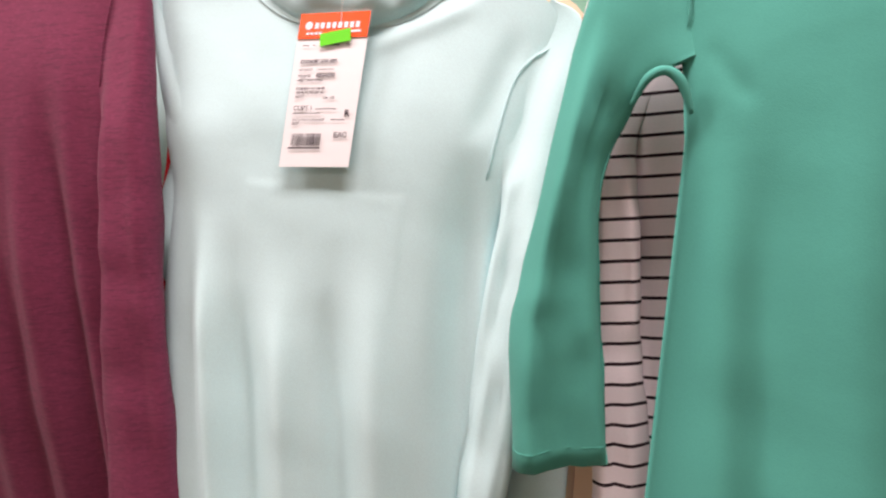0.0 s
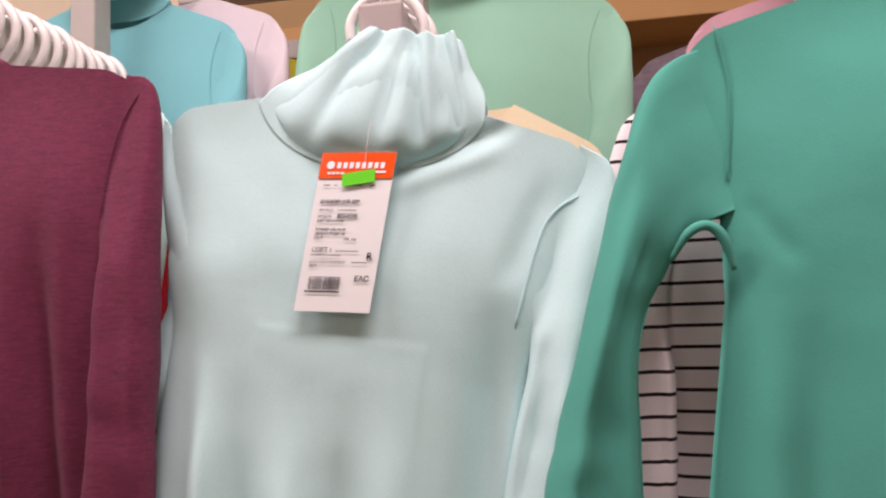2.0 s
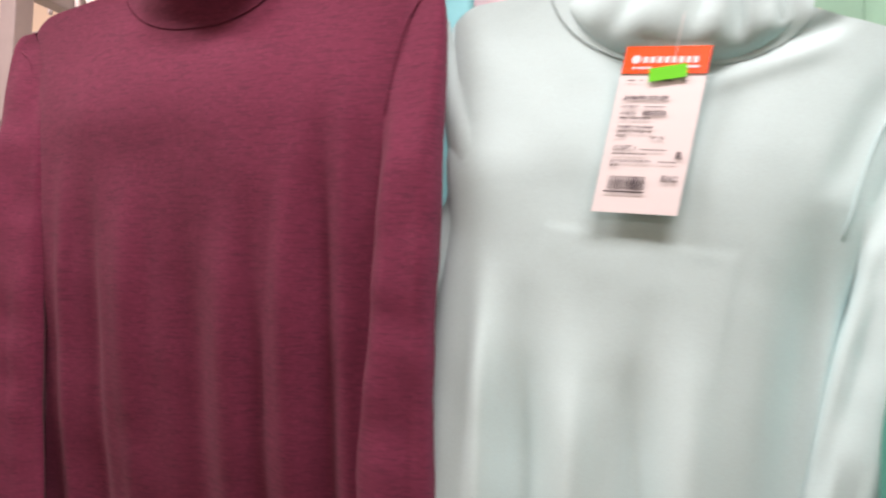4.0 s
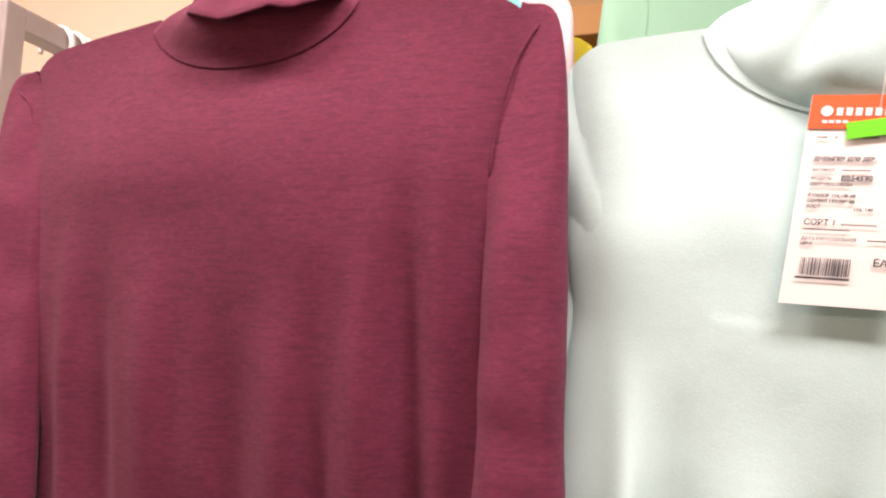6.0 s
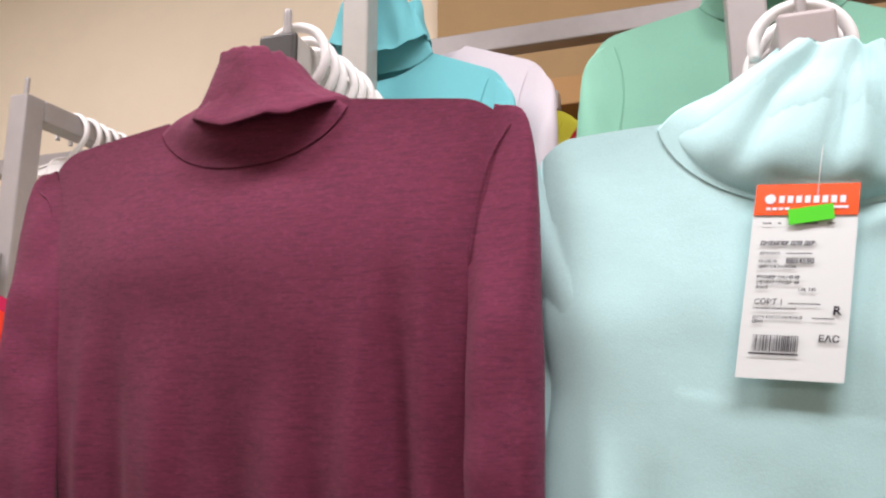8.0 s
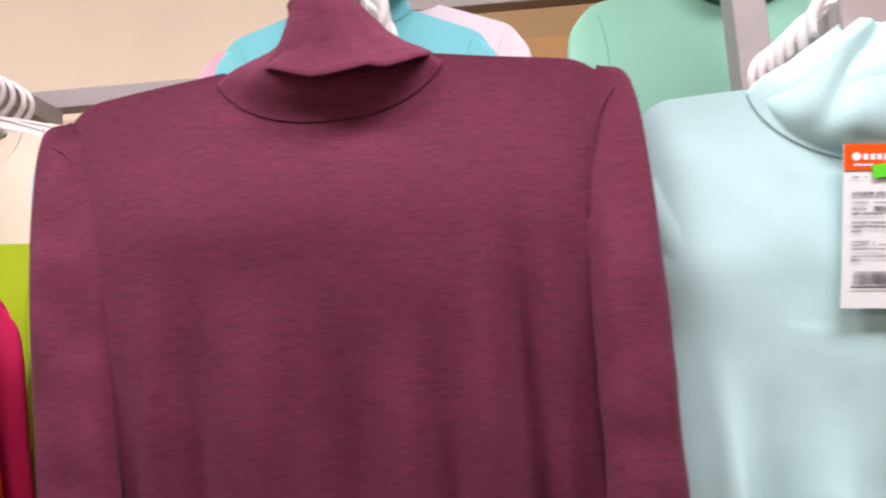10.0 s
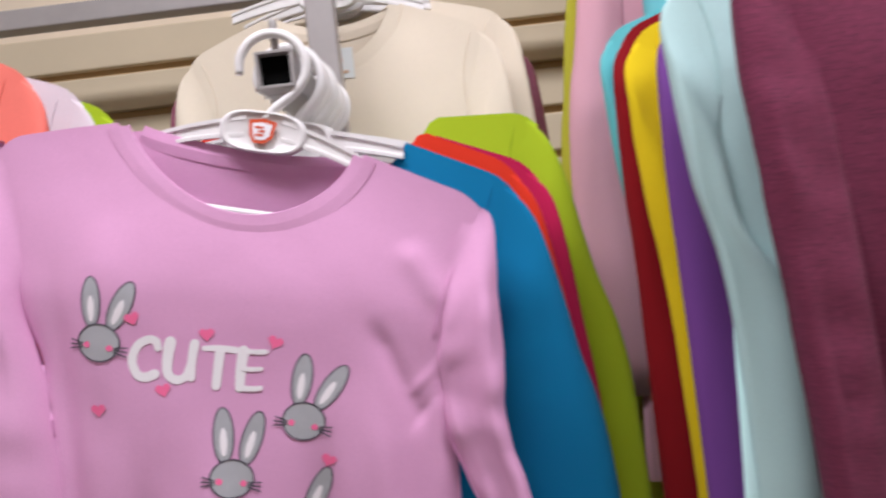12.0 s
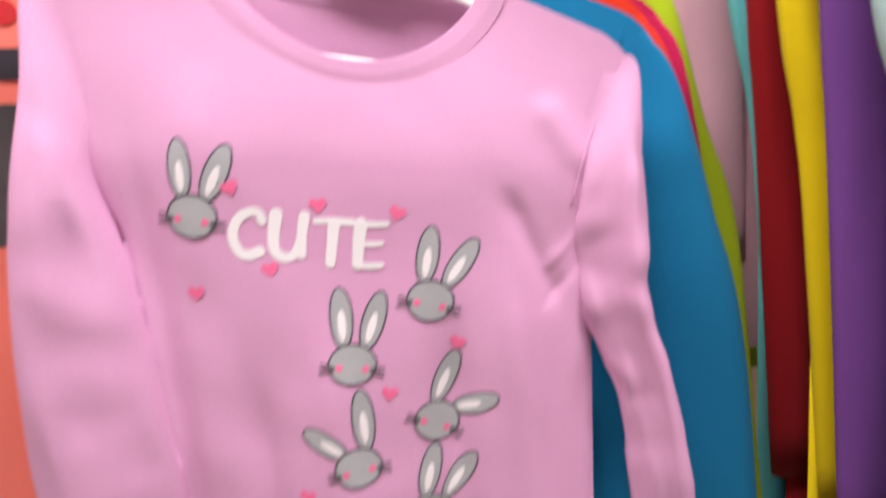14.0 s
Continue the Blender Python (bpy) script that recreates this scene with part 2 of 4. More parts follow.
    def skin(self, u, v, back=False):
        xt = u * self.sh
        zt = self.top(xt, back)
        z = -self.length + v * (zt + self.length)
        x = u * self.width(z)
        g = 0.3 + 0.7 * smooth01((self.shoulder(abs(xt)) - z) / 0.16)
        d = self.depth * max(0.0, 1 - abs(u) ** 2.6) ** 0.55 * g
        y = d + self.backset * (1 - u * u) if back else -d
        y += self.ripple(x, z) * (1 if not back else 0.7) * (1 - abs(u) ** 6)
        return self.hang(x, y, z)

    def hang(self, x, y, z):
        a = radians(self.rot)
        fall = 1 - 0.75 * smooth01(-z / 0.35)
        z2 = z - math.tan(radians(self.tilt)) * x * fall
        x2 = x + self.lean * z
        return (self.x + x2 * math.cos(a) + z2 * math.sin(a), self.y + y + self.yaw * x, self.z - x2 * math.sin(a) + z2 * math.cos(a))


def shirt_body(cut, mat, parent, nu=48, nv=40):
    verts = []
    for back in (False, True):
        for j in range(nv):
            for i in range(nu):
                verts.append(cut.skin(-1 + 2 * i / (nu - 1), j / (nv - 1), back))
    f = grid_faces(nv, nu)
    n = nu * nv
    f += [tuple(n + k for k in q[::-1]) for q in f]
    for j in range(nv - 1):
        a, b = j * nu, (j + 1) * nu
        f.append((a, b, n + b, n + a))
        a, b = a + nu - 1, b + nu - 1
        f.append((b, a, n + a, n + b))
    return part("body", mesh_of("body", verts, f, mat), parent)


def sleeve(cut, rows, mat, parent, seed=1, wrinkle=0.004, n=46, segs=26, fuse=0.42, label="", hem=False, turn_in=0.0):
    """Rows down the sleeve: inner x, z; outer x, z; half depth; how far its middle lies in front of the hanger. Near the armhole it lies on the body."""
    pts = catmull(rows, n)
    verts = []
    for i, (xi, zi, xo, zo, hd, yc) in enumerate(pts):
        t = i / (n - 1)
        b = smooth01((t - 0.05) / fuse)
        for k in range(segs):
            an = 2 * math.pi * k / segs
            c, s = math.cos(an), math.sin(an)
            c = math.copysign(abs(c) ** 0.75, c)
            f = (1 + c) / 2
            x, z = xi + (xo - xi) * f, zi + (zo - zi) * f
            w = noise.noise((f * 2.6 + z * 2, z * 4 + s * 0.7, seed * 5.1)) + 0.8 * (0.4 - abs(noise.noise((f * 3.5 - z * 5, z * 6, seed * 2.3)))) * smooth01((t - 0.1) / 0.2)
            w += 0.35 * noise.noise((x * 22 + z * 20, z * 24 - x * 12, seed * 1.3)) * smooth01((t - 0.15) / 0.2)
            w *= wrinkle * (0.35 + 0.65 * b)
            tube_y = cut.y - yc + s * hd * 0.8 + cut.yaw * (x - cut.x)
            if s < 0 and turn_in:
                lap = 0.36 + 0.34 * smooth01((t - 0.25) / 0.5)
                tube_y += turn_in * smooth01((lap - f) / 0.10) * smooth01((t - 0.3) / 0.2)
            if b < 0.999:
                base = cut.y_at(x, z, s > 0)
                lift = (-0.0006 + 0.0016 * smooth01(t / 0.22)) * min(1.0, abs(s) * 3)
                tube_y = (base + (lift if s > 0 else -lift)) * (1 - b) + tube_y * b
            verts.append((x + c * w * 0.5, tube_y + s * w * 1.6, z))
    f = grid_faces(n, segs, True) + [tuple(range((n - 1) * segs, n * segs))]
    ob = part("sleeve", mesh_of("sleeve", verts, f, mat), parent, label)
    if hem:
        for i in (n - 2,):
            row = verts[i * segs:(i + 1) * segs]
            part("stitching", sweep("stitching", [(*q, 0.0004) for q in row + row[:1]], mat, n=52, segs=6), ob)
    return ob


def auto_sleeves(cut, mat, parent, spread=0.02, length=0.44, hw=0.042, sides=(-1, 1), bend=0.0):
    w = hw * 1.8
    for sd in sides:
        def at(xi, zi, xo, zo, d, yc):
            a, _, b = cut.hang(sd * xi, 0, zi)
            c, _, e = cut.hang(sd * xo, 0, zo)
            return (a, b, c, e, d, yc)
        s, dr, ch = cut.sh, cut.drop, cut.chest
        rows = [at(ch - 0.03, -dr - 0.11, s - 0.03, -dr + 0.002, 0.012, 0.004), at(ch - 0.022, -dr - 0.15, s + 0.004, -dr - 0.03, 0.014, 0.004),
                at(ch - 0.024, -dr - 0.19, s + 0.012 + spread * 0.2, -dr - 0.09, 0.016, 0.006), at(min(cut.waist - 0.015, s - w + 0.02), -dr - 0.26, s + 0.014 + spread * 0.5 + bend, -dr - 0.2, 0.016, 0.008),
                at(min(cut.waist - 0.012, s - w + 0.02 + spread), -dr - 0.36, s + 0.01 + spread, -dr - 0.34, 0.015, 0.008), at(min(cut.waist - 0.005, s - w + 0.02 + spread), -dr - length, s + 0.006 + spread * 1.3, -dr - length, 0.013, 0.006)]
        sleeve(cut, rows, mat, parent, cut.seed + sd, n=34, segs=20)


def ring_collar(cut, mat, parent, rings, nw, nd, dip=0.04, shift=(0, 0), n=48, seed=3, slump=0.003, lean=0.0, pleat=0.0, tuck=False, tucks=()):
    """A high neck: rings of (scale, height, how much of the seam's dip stays)."""
    verts = []
    rr = catmull(rings, 34)
    for i, r in enumerate(rr):
        lie = 1 - smooth01(i / 9)
        if tuck:
            lie = max(lie, 1 - smooth01((len(rr) - 1 - i) / 8))
        for k in range(n):
            an = 2 * math.pi * k / n
            c, s = math.cos(an), math.sin(an)
            fr = max(0.0, -s)
            x = nw * r[0] * math.copysign(abs(c) ** 0.85, c) + shift[0] * r[1] / 0.08 + (r[3] if len(r) > 3 else 0.0)
            y = nd * (0.35 + 0.65 * r[0]) * s + shift[1] * r[1] / 0.08
            z = r[1] - dip * fr ** 1.4 * r[2] + lean * c * nw * (r[1] / 0.08)
            w = slump * (noise.noise((c * 2.2, s * 2.2, seed + r[1] * 18)) + 0.5 * noise.noise((c * 5, s * 5, seed + r[1] * 30)))
            w2 = pleat * (noise.noise((an * 2.3 + r[1] * 9, math.sin(an) * 2.5, seed + 5.5)) - 0.8 * math.exp(-((an - 4.80) / 0.045) ** 2)) * smooth01(r[1] / 0.03)
            for at, drift, wide, deep in tucks:
                w2 += deep * math.exp(-((an - at - drift * r[1] / 0.07) / wide) ** 2) * smooth01((r[1] + 0.004) / 0.02)
            q = cut.hang(x + c * w * (1 - lie), y + s * (w * 1.5 + w2), z + w * (1 - lie))
            if lie > 0:
                q = (q[0], q[1] * (1 - lie) + (cut.y_at(q[0], q[2], s > 0) + math.copysign(0.0016, s)) * lie, q[2])
            verts.append(q)
    return part("collar", mesh_of("collar", verts, grid_faces(len(rr), n, True), mat), parent)


def crew_band(cut, mat, parent, half=0.012, n=70):
    """The ribbed band of a round neck, front and back."""
    for back in (False, True):
        verts = []
        for i in range(n):
            u = -1 + 2 * i / (n - 1)
            x = cut.neck * u
            e = 1e-3
            z0, z1 = cut.top(x - e * cut.neck, back), cut.top(x + e * cut.neck, back)
            t = Vector((2 * e * cut.neck, 0, z1 - z0)).normalized()
            nx, nz = -t.z, t.x
            zc = cut.top(x * 0.999, back)
            for k, (a, d) in enumerate(((-1, 0.0), (-0.94, -0.0018), (0.0, -0.0024), (0.94, -0.0018), (1, 0.0), (0, 0.0015))):
                xx, zz = x + nx * a * half, zc - 0.004 + nz * a * half
                y = cut.skin(max(-0.999, min(0.999, x / cut.sh)), 1.0, back)[1] - cut.y - cut.yaw * x + (-d if back else d)
                verts.append(cut.hang(xx, y, zz))
        part("neck_band", mesh_of("neck_band", verts, grid_faces(n, 6, True), mat, False), parent)


def seam_line(points, mat, parent, r=0.0006, gap=0.0006):
    """A sewn seam: two low rolls of cloth with a narrow groove between them."""
    for sd in (-1, 1):
        last = len(points) - 1
        rows = [(x + sd * gap, y + (0.002 if k in (0, last) else 0.0), z, r * (0.3 if k in (0, last) else 1.0)) for k, (x, y, z) in enumerate(points)]
        part("seam", sweep("seam", rows, mat, n=26, segs=6), parent)


def armhole(cut, mat, parent, side, inset=0.028, bow=0.012, low=0.02, line=()):
    """The seam that joins a sleeve to the body, from the shoulder to the armpit; line gives its x, z where it is not the plain cut."""
    pts = [cut.on_front(x, z, 0.0016) for x, z, _ in catmull([(x, z, 0) for x, z in line], 14)] if line else []
    if pts:
        seam_line(pts, mat, parent)
        return
    for k in range(9):
        f = k / 8
        x = side * (cut.sh - inset + (cut.chest - cut.sh) * f - bow * math.sin(math.pi * f) + inset * 0.55 * f * f)
        z = cut.shoulder(abs(x)) - 0.003 - f * (cut.arm - low)
        wx, _, wz = cut.hang(x, 0, z)
        pts.append(cut.on_front(wx, wz, 0.0003))
    seam_line(pts, mat, parent)


def shirt(name, cut, mat, label, sides=(-1, 1), spread=0.02, collar=None, group="", hw=0.042, length=0.74, res=(44, 44), bend=0.0):
    ob = thing(name, (cut.x, cut.y, cut.z), label, "shirt", group)
    shirt_body(cut, mat, ob, *res)
    auto_sleeves(cut, mat, ob, spread, length, hw, sides, bend)
    for sd in sides:
        armhole(cut, mat, ob, sd)
    if collar == "turtle":
        ring_collar(cut, mat, ob, TURTLE, 0.086, 0.055, 0.03, seed=cut.seed, slump=0.009, pleat=0.012)
    elif collar == "crew":
        crew_band(cut, mat, ob)
    return ob


TURTLE = [(1.0, 0.0, 1.0), (0.9, 0.02, 0.8), (0.8, 0.045, 0.4), (0.68, 0.075, 0.15), (0.66, 0.083, 0.1), (0.72, 0.083, 0.1), (0.78, 0.06, 0.3),
          (0.86, 0.035, 0.6), (0.92, 0.022, 0.75), (0.92, 0.02, 0.75), (0.88, 0.024, 0.75)]

# ---- room ----
def slab(name, lo, hi, mat, label="", bevel=0.0):
    ob = new(name, box_mesh(name, lo, hi, mat, bevel))
    return tagged(ob, label, kind="structure")


slab("floor", (-4.2, -4.4, -0.1), (3.4, 1.12, 0.0), FLOORM, "worn grey tiled shop floor")
slab("ceiling", (-4.2, -4.4, 2.95), (3.4, 1.12, 3.05), CEIL, "plain white shop ceiling")
slab("wall_north", (-4.2, 1.0, 0.0), (3.4, 1.12, 2.95), WALLPAINT, "cream painted plaster wall behind the racks")
slab("wall_south", (-4.2, -4.4, 0.0), (3.4, -4.28, 2.95), WALLPAINT, "cream painted plaster wall")
slab("wall_west", (-4.2, -4.28, 0.0), (-4.08, 1.0, 2.95), WALLPAINT, "cream painted plaster wall")
slab("wall_east", (3.28, -4.28, 0.0), (3.4, 1.0, 2.95), WALLPAINT, "cream painted plaster wall")

# slatted panel on the wall: boards with grooves between them
panel = thing("slat_panel", (-1.0, 0.97, 0.3), "beige slatted display panel fixed to the wall", "slat panel", kind="structure")
part("backing_board", box_mesh("backing_board", (-3.4, 0.975, 0.3), (-0.72, 0.998, 2.0), SLAT_BROWN), panel, "brown backing board")
slat_me = box_mesh("slat", (-3.4, 0.0, 0.0), (-0.72, 0.022, 0.082), SLAT, 0.004)
for i in range(17):
    o = part("slat", slat_me, panel)
    o.location = (0, 0.955, 0.32 + i * 0.1)


# ---- rack ----
def tube(name, lo, hi, mat, parent, label=""):
    return part(name, box_mesh(name, lo, hi, mat, 0.003, 2), parent, label)


W = 0.02


def open_end(x, y, z, parent, half=W):
    """The open end of a square tube: a thin rim round a recessed black block that paints the hollow's shade."""
    t = 0.0035
    for lo, hi in (((x - half, y, z + half - t), (x + half, y + 0.03, z + half)), ((x - half, y, z - half), (x + half, y + 0.03, z - half + t)),
                   ((x - half, y, z - half + t), (x - half + t, y + 0.03, z + half - t)), ((x + half - t, y, z - half + t), (x + half, y + 0.03, z + half - t))):
        part("tube_rim", box_mesh("tube_rim", lo, hi, STEEL, 0.0006, 1), parent)
    part("tube_hollow", box_mesh("tube_hollow", (x - half + t, y + 0.012, z - half + t), (x + half - t, y + 0.03, z + half - t), DARK), parent, "black block painted as the shade inside the tube end")


def pin(x, y, z, parent, r=0.0042, h=0.036):
    part("pin", sweep("pin", [(x, y, z, r), (x, y, z + h * 0.5, r), (x, y, z + h - 0.001, r), (x, y, z + h, r * 0.8)], STEEL, 8, 12), parent, "short steel stop pin")


def rack_stand(label, px, py, arms, ztop=2.6, mat=None):
    st = thing("rack_post", (px, py, 0), label, "clothes rack", "clothes racks along the wall")
    mat = mat or STEEL
    tube("post", (px - W, py - W, 0.0), (px + W, py + W, ztop), mat, st)
    for x0, yf, za, kind in arms:
        if kind == "open":
            tube("arm", (x0 - W, yf + 0.03, za - W), (x0 + W, py - W, za + W), mat, st)
            open_end(x0, yf, za, st)
        else:
            tube("arm", (x0 - W, yf + 0.004, za - W), (x0 + W, py - W, za + W), mat, st)
            h = W + 0.001
            part("end_plug", box_mesh("end_plug", (x0 - h, yf - 0.004, za - h), (x0 + h, yf + 0.005, za + h), CAP if kind == "grey" else BLACKCAP, 0.004, 3), st,
                 "grey plastic end plug" if kind == "grey" else "dark plastic end plug")
        pin(x0, yf + 0.016, za + W, st)
    return st


rack_stand("grey painted steel rack post with a short front arm", -0.018, 0.22, [(0.0, 0.0, 1.69, "grey")])
rack_stand("glossy light grey steel rack post with a front arm", -0.525, 0.32, [(-0.475, 0.02, 1.757, "dark")], mat=STEEL_LIGHT)
rack_stand("grey steel rack post with a front arm", 0.47, 0.30, [(0.47, 0.0, 1.75, "grey")])
frame_p = rack_stand("grey steel rack frame with a front arm and back bar", -1.2, 0.365, [(-1.215, 0.10, 1.633, "open")], ztop=1.94)
tube("top_rail", (-1.2 - W, 0.365 + W, 1.90), (-1.2 + W, 0.73, 1.94), STEEL, frame_p)
pin(-1.2, 0.36, 1.94, frame_p)
tube("back_bar", (-2.6, 0.73, 1.945), (-0.3, 0.77, 1.985), STEEL, frame_p)
rack_stand("grey steel rack post with a front arm", -1.78, 0.36, [(-1.76, 0.06, 1.75, "grey")], ztop=2.0)

# upper shelf beam behind the high arms
beam = thing("shelf_beam", (0.2, 0.75, 2.1), "worn grey metal shelf beam above tan boards", "shelf", kind="structure")
part("beam", box_mesh("beam", (-0.62, 0.73, 2.085), (1.6, 0.77, 2.13), STEEL, 0.003), beam)
part("board", box_mesh("board", (-0.62, 0.80, 1.98), (1.6, 0.99, 2.04), WOODSHELF, 0.003), beam, "tan board")
part("back_panel", box_mesh("back_panel", (-0.62, 0.96, 1.0), (1.6, 0.995, 2.5), SLAT_BROWN, 0.003), beam, "brown back panel")


# ---- hangers ----
def hanger_parts(hx, y, hz, rot, parent, half=0.2, slope=0.2):
    """White plastic hanger: hook over the tube at hx, hz (the hook's crown), hub and two sloping arms."""
    a = radians(rot)

    def p(x, dy, z):
        return (hx + x * math.cos(a) + z * math.sin(a), y + dy, hz - x * math.sin(a) + z * math.cos(a))
    r, R = 0.0052, 0.036
    rows = []
    for k in range(9):
        an = radians(200 - k * 30)
        rows.append((*p(R * math.cos(an), 0, -R + R * math.sin(an)), r if k else r * 0.8))
    rows += [(*p(0.010, 0, -2 * R - 0.006), r), (*p(0.0, 0, -2 * R - 0.02), r)]
    part("hook", sweep("hook", rows, PLASTIC, 48, 12), parent)
    zc = -2 * R - 0.034
    for sd in (-1, 1):
        verts, n = [], 14
        for i in range(n):
            f = i / (n - 1)
            x = sd * (0.02 + (half - 0.02) * f)
            z = zc + 0.004 - slope * (half * f) * (0.55 + 0.45 * f)
            h = 0.011 - 0.003 * f
            for dx, dz in ((-0.0035, h), (0.0035, h), (0.0035, h - 0.004), (0.0012, h - 0.005), (0.0012, -h + 0.005), (0.0035, -h + 0.004), (0.0035, -h), (-0.0035, -h),
                           (-0.0035, -h + 0.004), (-0.0012, -h + 0.005), (-0.0012, h - 0.005), (-0.0035, h - 0.004)):
                verts.append(p(x, dx, z + dz))
        part("arm", mesh_of("arm", verts, grid_faces(n, 12, True) + [tuple(range(12)), tuple(range((n - 1) * 12, n * 12))], PLASTIC, False), parent)
    verts, n = [], 40
    for rr, dy in ((1.0, 0.005), (1.0, -0.004), (0.93, -0.006), (0.86, -0.0045), (0.8, -0.003), (0.0, -0.003)):
        for k in range(n):
            an = 2 * math.pi * k / n
            c, s = math.cos(an), math.sin(an)
            ex = 0.046 * math.copysign(abs(c) ** 0.6, c) * rr
            ez = 0.022 * math.copysign(abs(s) ** 0.8, s) * rr
            verts.append(p(ex, dy, zc + ez))
    return part("hub", mesh_of("hub", verts, grid_faces(6, n, True), PLASTIC), parent), p, zc


def hanger(hx, y, hz, rot=0, label="white plastic clothes hanger hooked over a steel arm", group="white plastic hangers", half=0.2, slope=0.2):
    ob = thing("clothes_hanger", (hx, y, hz), label, "hanger", group)
    return (ob, *hanger_parts(hx, y, hz, rot, ob, half, slope=slope))


random.seed(7)
hp, hub_p, pfun, zc = hanger(-1.210, 0.108, 1.672, 14, "white plastic hanger with a red size badge inside a pink shirt", half=0.128, slope=0.26)
part("lower_bar", sweep("lower_bar", [(*pfun(x, 0.0, zc - 0.086 + z), 0.004) for x, z in ((-0.115, 0.03), (-0.1, 0.004), (-0.05, 0.0), (0.05, 0.0), (0.1, 0.004), (0.115, 0.03))], PLASTIC, 40, 10), hp)
for k in range(10):
    hanger(-1.205 + random.uniform(-.003, .003), 0.142 + k * 0.018, 1.668 + random.uniform(-.002, .003), random.uniform(2, 7), half=0.125, slope=0.14)
hanger(-0.47, 0.045, 1.797, 1, half=0.15)
for k in range(10):
    hanger(-0.472 + random.uniform(-.003, .003), 0.07 + k * 0.022, 1.795 + random.uniform(-.003, .002), random.uniform(-3, 5), half=0.13)
hanger(0.004, 0.022, 1.728, 8, half=0.13)
for k in range(6):
    hanger(0.002 + random.uniform(-.004, .004), 0.05 + k * 0.022, 1.727, random.uniform(2, 10), half=0.12)
for k in range(6):
    hanger(-1.2 + random.uniform(-.003, .003), 0.47 + k * 0.028, 1.95 - 0.005, random.uniform(-3, 3), half=0.15)


# ---- front shirts ----
mint = thing("turtleneck_jumper", (-0.01, 0, 1.6), "pale mint cotton girls' turtleneck jumper with a price tag", "jumper")
mint_cut = Cut(-0.008, 0.0, 1.615, sh=0.2, drop=0.022, chest=0.18, waist=0.162, hem=0.17, length=0.55, neck=0.09, arm=0.15, depth=0.03, rot=9.5, fold=0.004, seed=2, dip=0.05, recede=-0.04,
               patch=(-0.075, -0.33, 0.085, -0.203),
               folds=[(0.100, 1.47, 0.050, 0.86, 0.020, -0.0203), (0.112, 1.40, 0.080, 0.86, 0.012, 0.0162), (0.004, 1.37, -0.004, 0.86, 0.020, 0.0121), (-0.035, 1.34, -0.042, 0.86, 0.014, -0.0108),
                      (-0.085, 1.36, -0.088, 0.86, 0.017, 0.0135), (-0.130, 1.40, -0.128, 0.86, 0.016, -0.0135), (-0.165, 1.42, -0.160, 0.86, 0.011, 0.0121), (0.100, 1.44, 0.150, 1.545, 0.012, -0.004),
                      (0.02, 1.555, 0.13, 1.590, 0.008, -0.005), (0.0, 1.530, 0.12, 1.570, 0.009, 0.003)])
shirt_body(mint_cut, MINT, mint, 150, 130)
sleeve(mint_cut, [(0.122, 1.45, 0.172, 1.566, 0.02, 0.0), (0.123, 1.42, 0.198, 1.54, 0.022, 0.004), (0.120, 1.385, 0.192, 1.455, 0.022, 0.008), (0.104, 1.32, 0.163, 1.36, 0.022, 0.014),
                  (0.086, 1.225, 0.138, 1.24, 0.021, 0.016), (0.064, 1.12, 0.115, 1.13, 0.02, 0.016), (0.05, 1.05, 0.098, 1.05, 0.018, 0.014)], MINT, mint, 3, 0.008, turn_in=0.012)
sleeve(mint_cut, [(-0.178, 1.49, -0.213, 1.618, 0.018, 0.0), (-0.178, 1.47, -0.217, 1.59, 0.018, -0.004), (-0.182, 1.44, -0.214, 1.52, 0.018, -0.008), (-0.19, 1.40, -0.211, 1.462, 0.018, -0.012),
                  (-0.196, 1.35, -0.244, 1.372, 0.02, -0.014), (-0.19, 1.29, -0.223, 1.30, 0.018, -0.02), (-0.19, 1.2, -0.224, 1.2, 0.018, -0.022), (-0.2, 1.08, -0.245, 0.86, 0.018, -0.022)],
       MINT, mint, 5, 0.006)
armhole(mint_cut, MINT, mint, 1, line=[(0.168, 1.522), (0.152, 1.513), (0.137, 1.495), (0.123, 1.455), (0.110, 1.41)])
MINT_ROLL = [(1.06, -0.006, 1.0), (1.0, 0.008, 0.9), (0.90, 0.020, 0.62), (0.74, 0.037, 0.3), (0.58, 0.054, 0.15), (0.47, 0.066, 0.1), (0.45, 0.071, 0.1), (0.53, 0.063, 0.15), (0.66, 0.047, 0.3),
             (0.78, 0.033, 0.55), (0.88, 0.018, 0.8), (0.94, 0.006, 0.95), (0.97, -0.001, 1.0), (0.96, -0.004, 1.0)]
ring_collar(mint_cut, MINT, mint, MINT_ROLL, 0.098, 0.036, 0.055, (0.026, 0.01), seed=8, slump=0.005, pleat=0.005, n=96, tuck=True,
            tucks=[(5.05, -0.3, 0.14, 0.004), (5.28, -0.4, 0.07, -0.007), (5.5, -0.4, 0.12, 0.004), (5.75, -0.3, 0.08, -0.008), (5.95, -0.1, 0.12, 0.003), (4.2, 0.2, 0.1, -0.003)])

